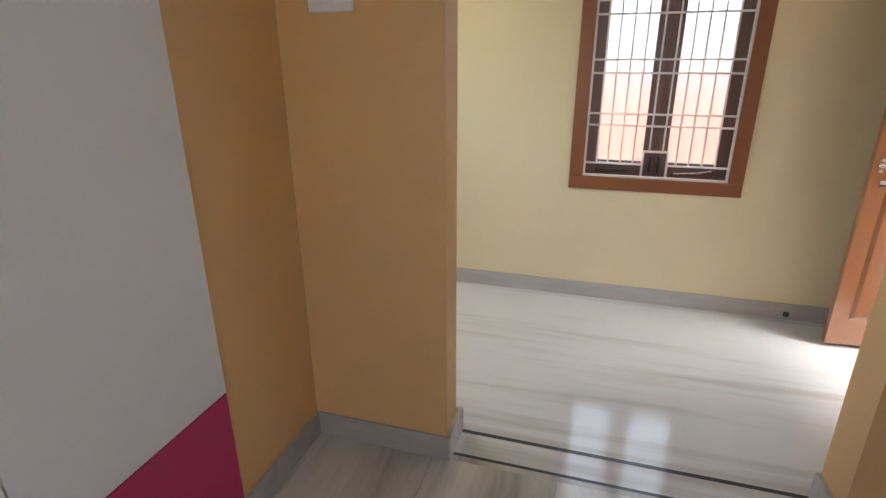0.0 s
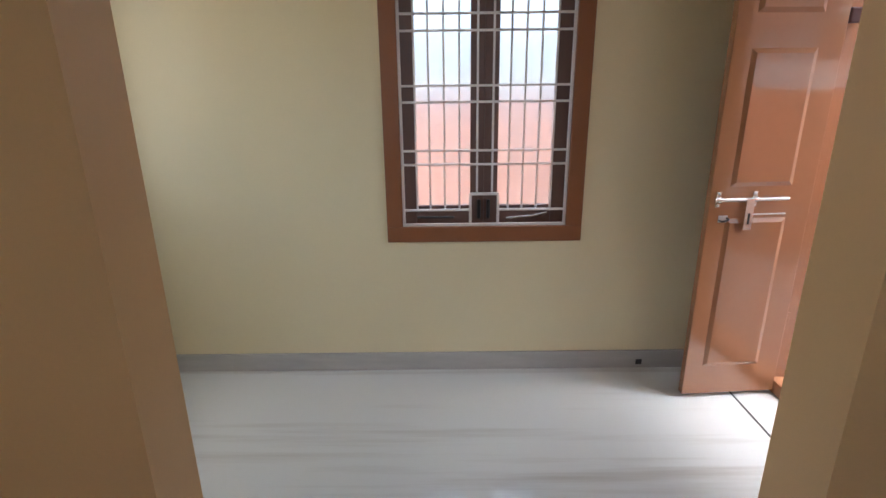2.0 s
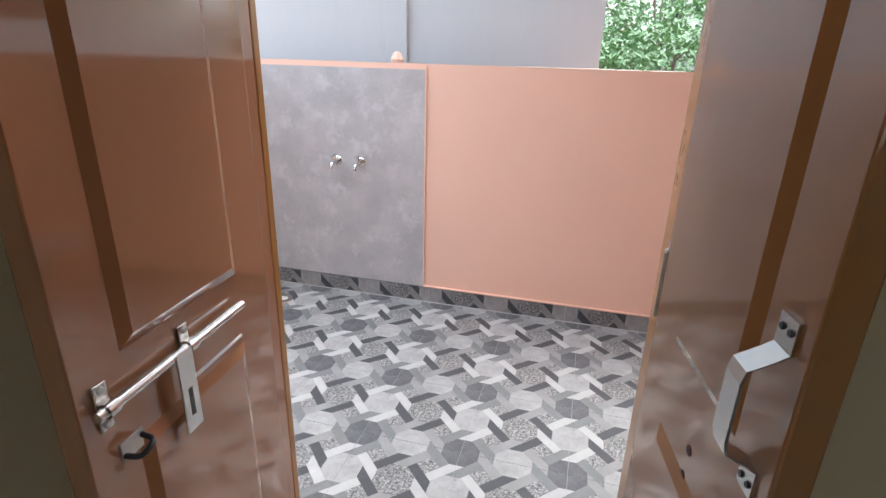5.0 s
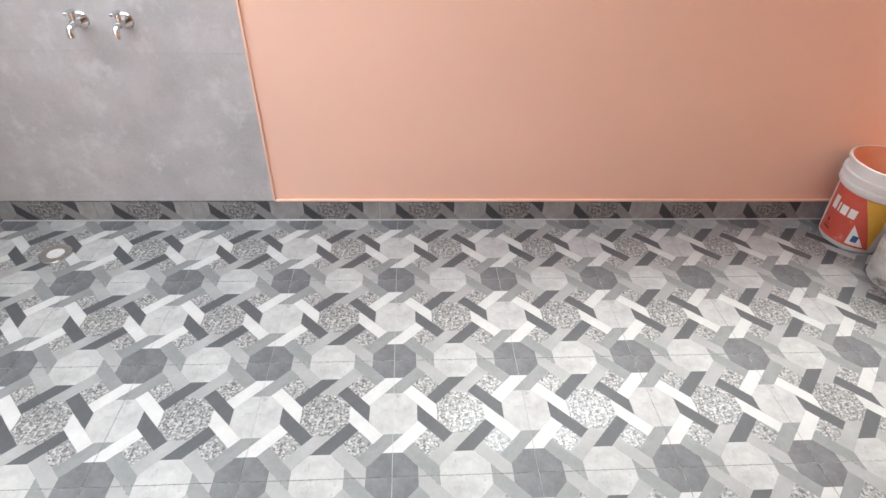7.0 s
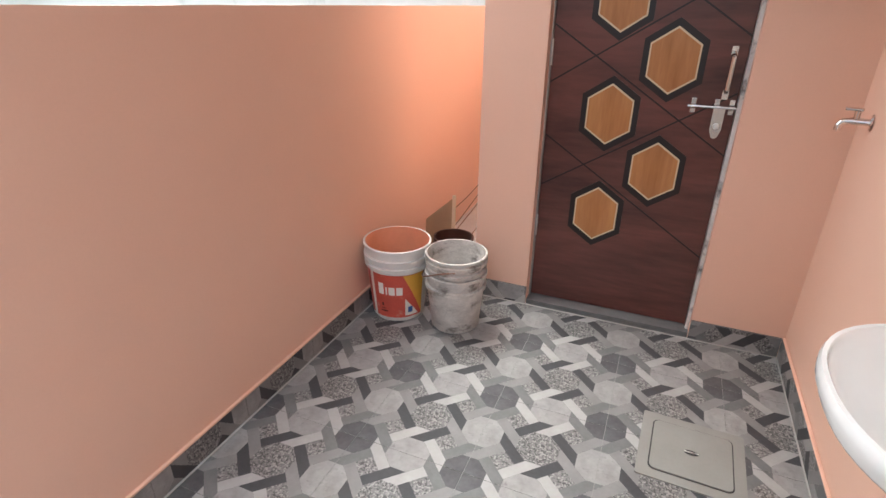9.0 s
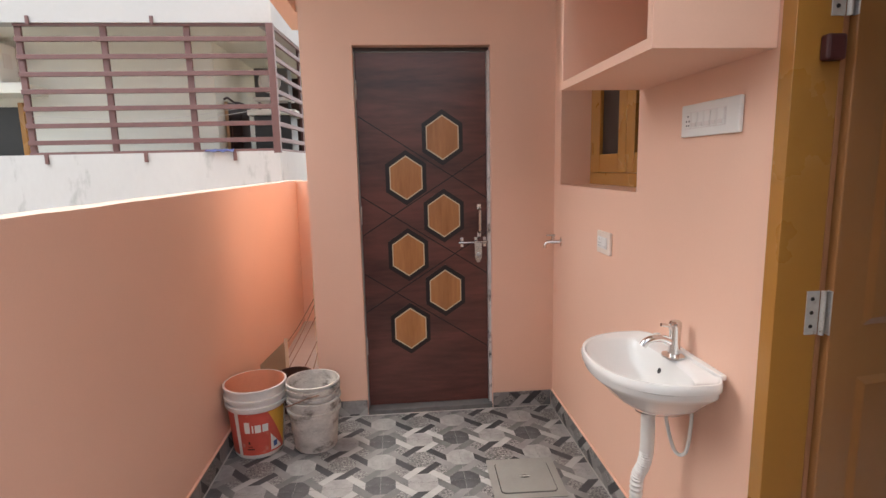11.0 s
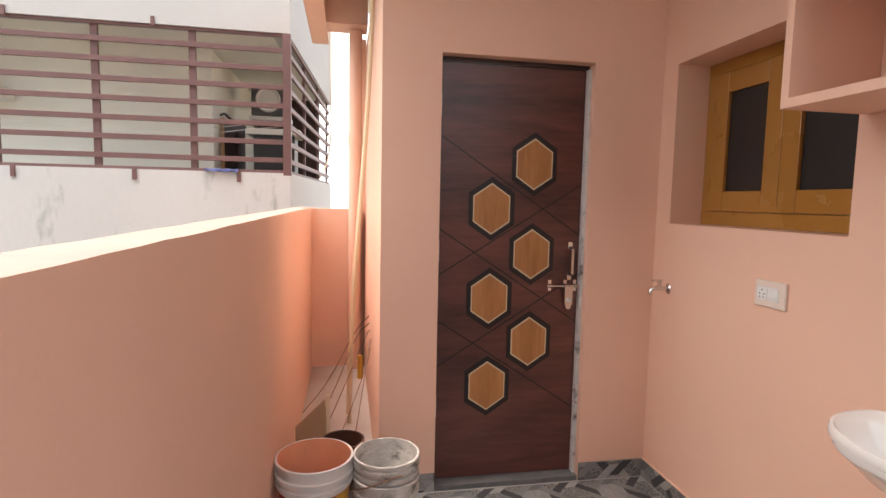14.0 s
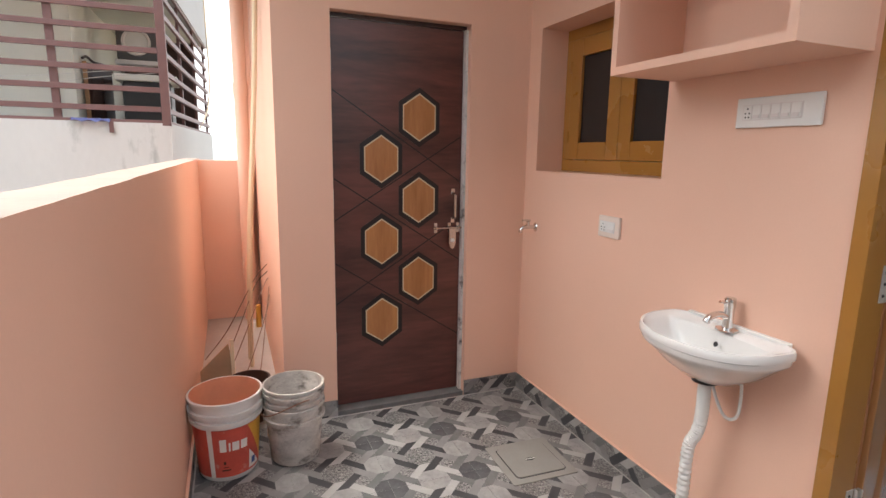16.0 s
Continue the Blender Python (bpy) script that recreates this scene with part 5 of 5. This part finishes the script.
tree("leafy green tree beyond the parapet", 12.5, -0.5, 6.4, 1.9, 5000, 1)
tree("leafy green tree beyond the parapet", 10.5, -1.3, 5.5, 1.4, 3500, 2)
tree("tall leafy tree far beyond the parapet", 15.5, -1.6, 7.4, 2.2, 5000, 3)
tree("leafy green tree beyond the parapet", 14.0, 0.6, 6.0, 1.6, 4000, 4)
tree("low bushy tree beyond the parapet", 9.5, -2.6, 5.2, 1.3, 3000, 5)

# ---- pieces of floors and skirtings ----
for i in range(7):
    lo, hi = max(-2.899, -2.844 - 0.446 + 0.446 * i), min(-0.011, -2.844 + 0.446 * i - 0.0015)
    for y0, y1 in ((-2.80, -0.731), (-4.18, -2.802)):
        part("slab", boxed(lo, hi, y0, y1, -0.008, 0.0), M_SLAB, floor_slabs)

tiles = tagged(new("floor_tiles"), "glazed floor tiles printed with grey octagons and bars", "floor tiles", kind="structure")
OX, OY = 1.209, -0.030  # a corner where four tiles meet
full = tile_mesh("tile", 0, P, 0, P)
fx0, fx1, fy0, fy1 = X_OUT + 0.010, TX - 0.010, -1.865, 1.944
for i in range(-3, 3):
    for j in range(-6, 7):
        x, y = OX + i * P, OY + j * P
        a, b, c, d = max(x, fx0), min(x + P, fx1), max(y, fy0), min(y + P, fy1)
        if b - a < 0.004 or d - c < 0.004:
            continue
        if b - a > P - 0.001 and d - c > P - 0.001:
            shared("tile", full, tiles, pose(x, y, FB))
        else:
            shared("tile", tile_mesh("tile", a - x, b - x, c - y, d - y), tiles, pose(x, y, FB))
skirt = tagged(new("baseboard_tiles"), "skirting cut from the printed floor tiles", "baseboard", kind="structure")
H = 0.092


def skirt_row(length, m, shift=0.13):
    x = 0.0
    while x < length - 0.01:
        w = min(P, length - x)
        me = tile_mesh("tile", 0, w, shift, shift + H)
        shared("tile", me, skirt, m @ Matrix.Translation((x, -shift, 0)))
        x += P


up = Euler((radians(90), 0, 0)).to_matrix().to_4x4()
skirt_row(1.944 + 1.865, Matrix.Translation((TX - 0.009, 1.944, FB)) @ Matrix.Rotation(radians(-90), 4, "Z") @ up)
skirt_row(1.76, Matrix.Translation((X_OUT + 0.010, 1.946, FB)) @ up)
skirt_row(1.865 - 0.152, Matrix.Translation((X_OUT + 0.009, -1.865, FB)) @ Matrix.Rotation(radians(90), 4, "Z") @ up, shift=0.22)
skirt_row(0.340, Matrix.Translation((0.574, -1.857, FB)) @ Matrix.Rotation(radians(180), 4, "Z") @ up, shift=0.05)
skirt_row(0.264, Matrix.Translation((1.562, -1.857, FB)) @ Matrix.Rotation(radians(180), 4, "Z") @ up, shift=0.3)
part("grout_line", boxed(TX - 0.0165, TX - 0.0098, -1.86, 1.94, FB + 0.0006, FB + 0.004, 0.001), M_SKIRT, skirt, "pale grout line")
part("grout_line", boxed(X_OUT + 0.0098, X_OUT + 0.0155, -1.86, -0.153, FB + 0.0006, FB + 0.004, 0.001), M_SKIRT, skirt, "pale grout line")
part("grout_line", boxed(0.235, 1.560, -1.8565, -1.8505, FB + 0.0006, FB + 0.004, 0.001), M_SKIRT, skirt, "pale grout line")
part("bead", boxed(TX - 0.013, TX - 0.001, -1.86, 0.843, FB + H, FB + H + 0.010, 0.003), M_PEACH, skirt)
part("bead", boxed(X_OUT + 0.001, X_OUT + 0.012, -1.86, -0.152, FB + H, FB + H + 0.006, 0.002), M_PEACH, skirt)
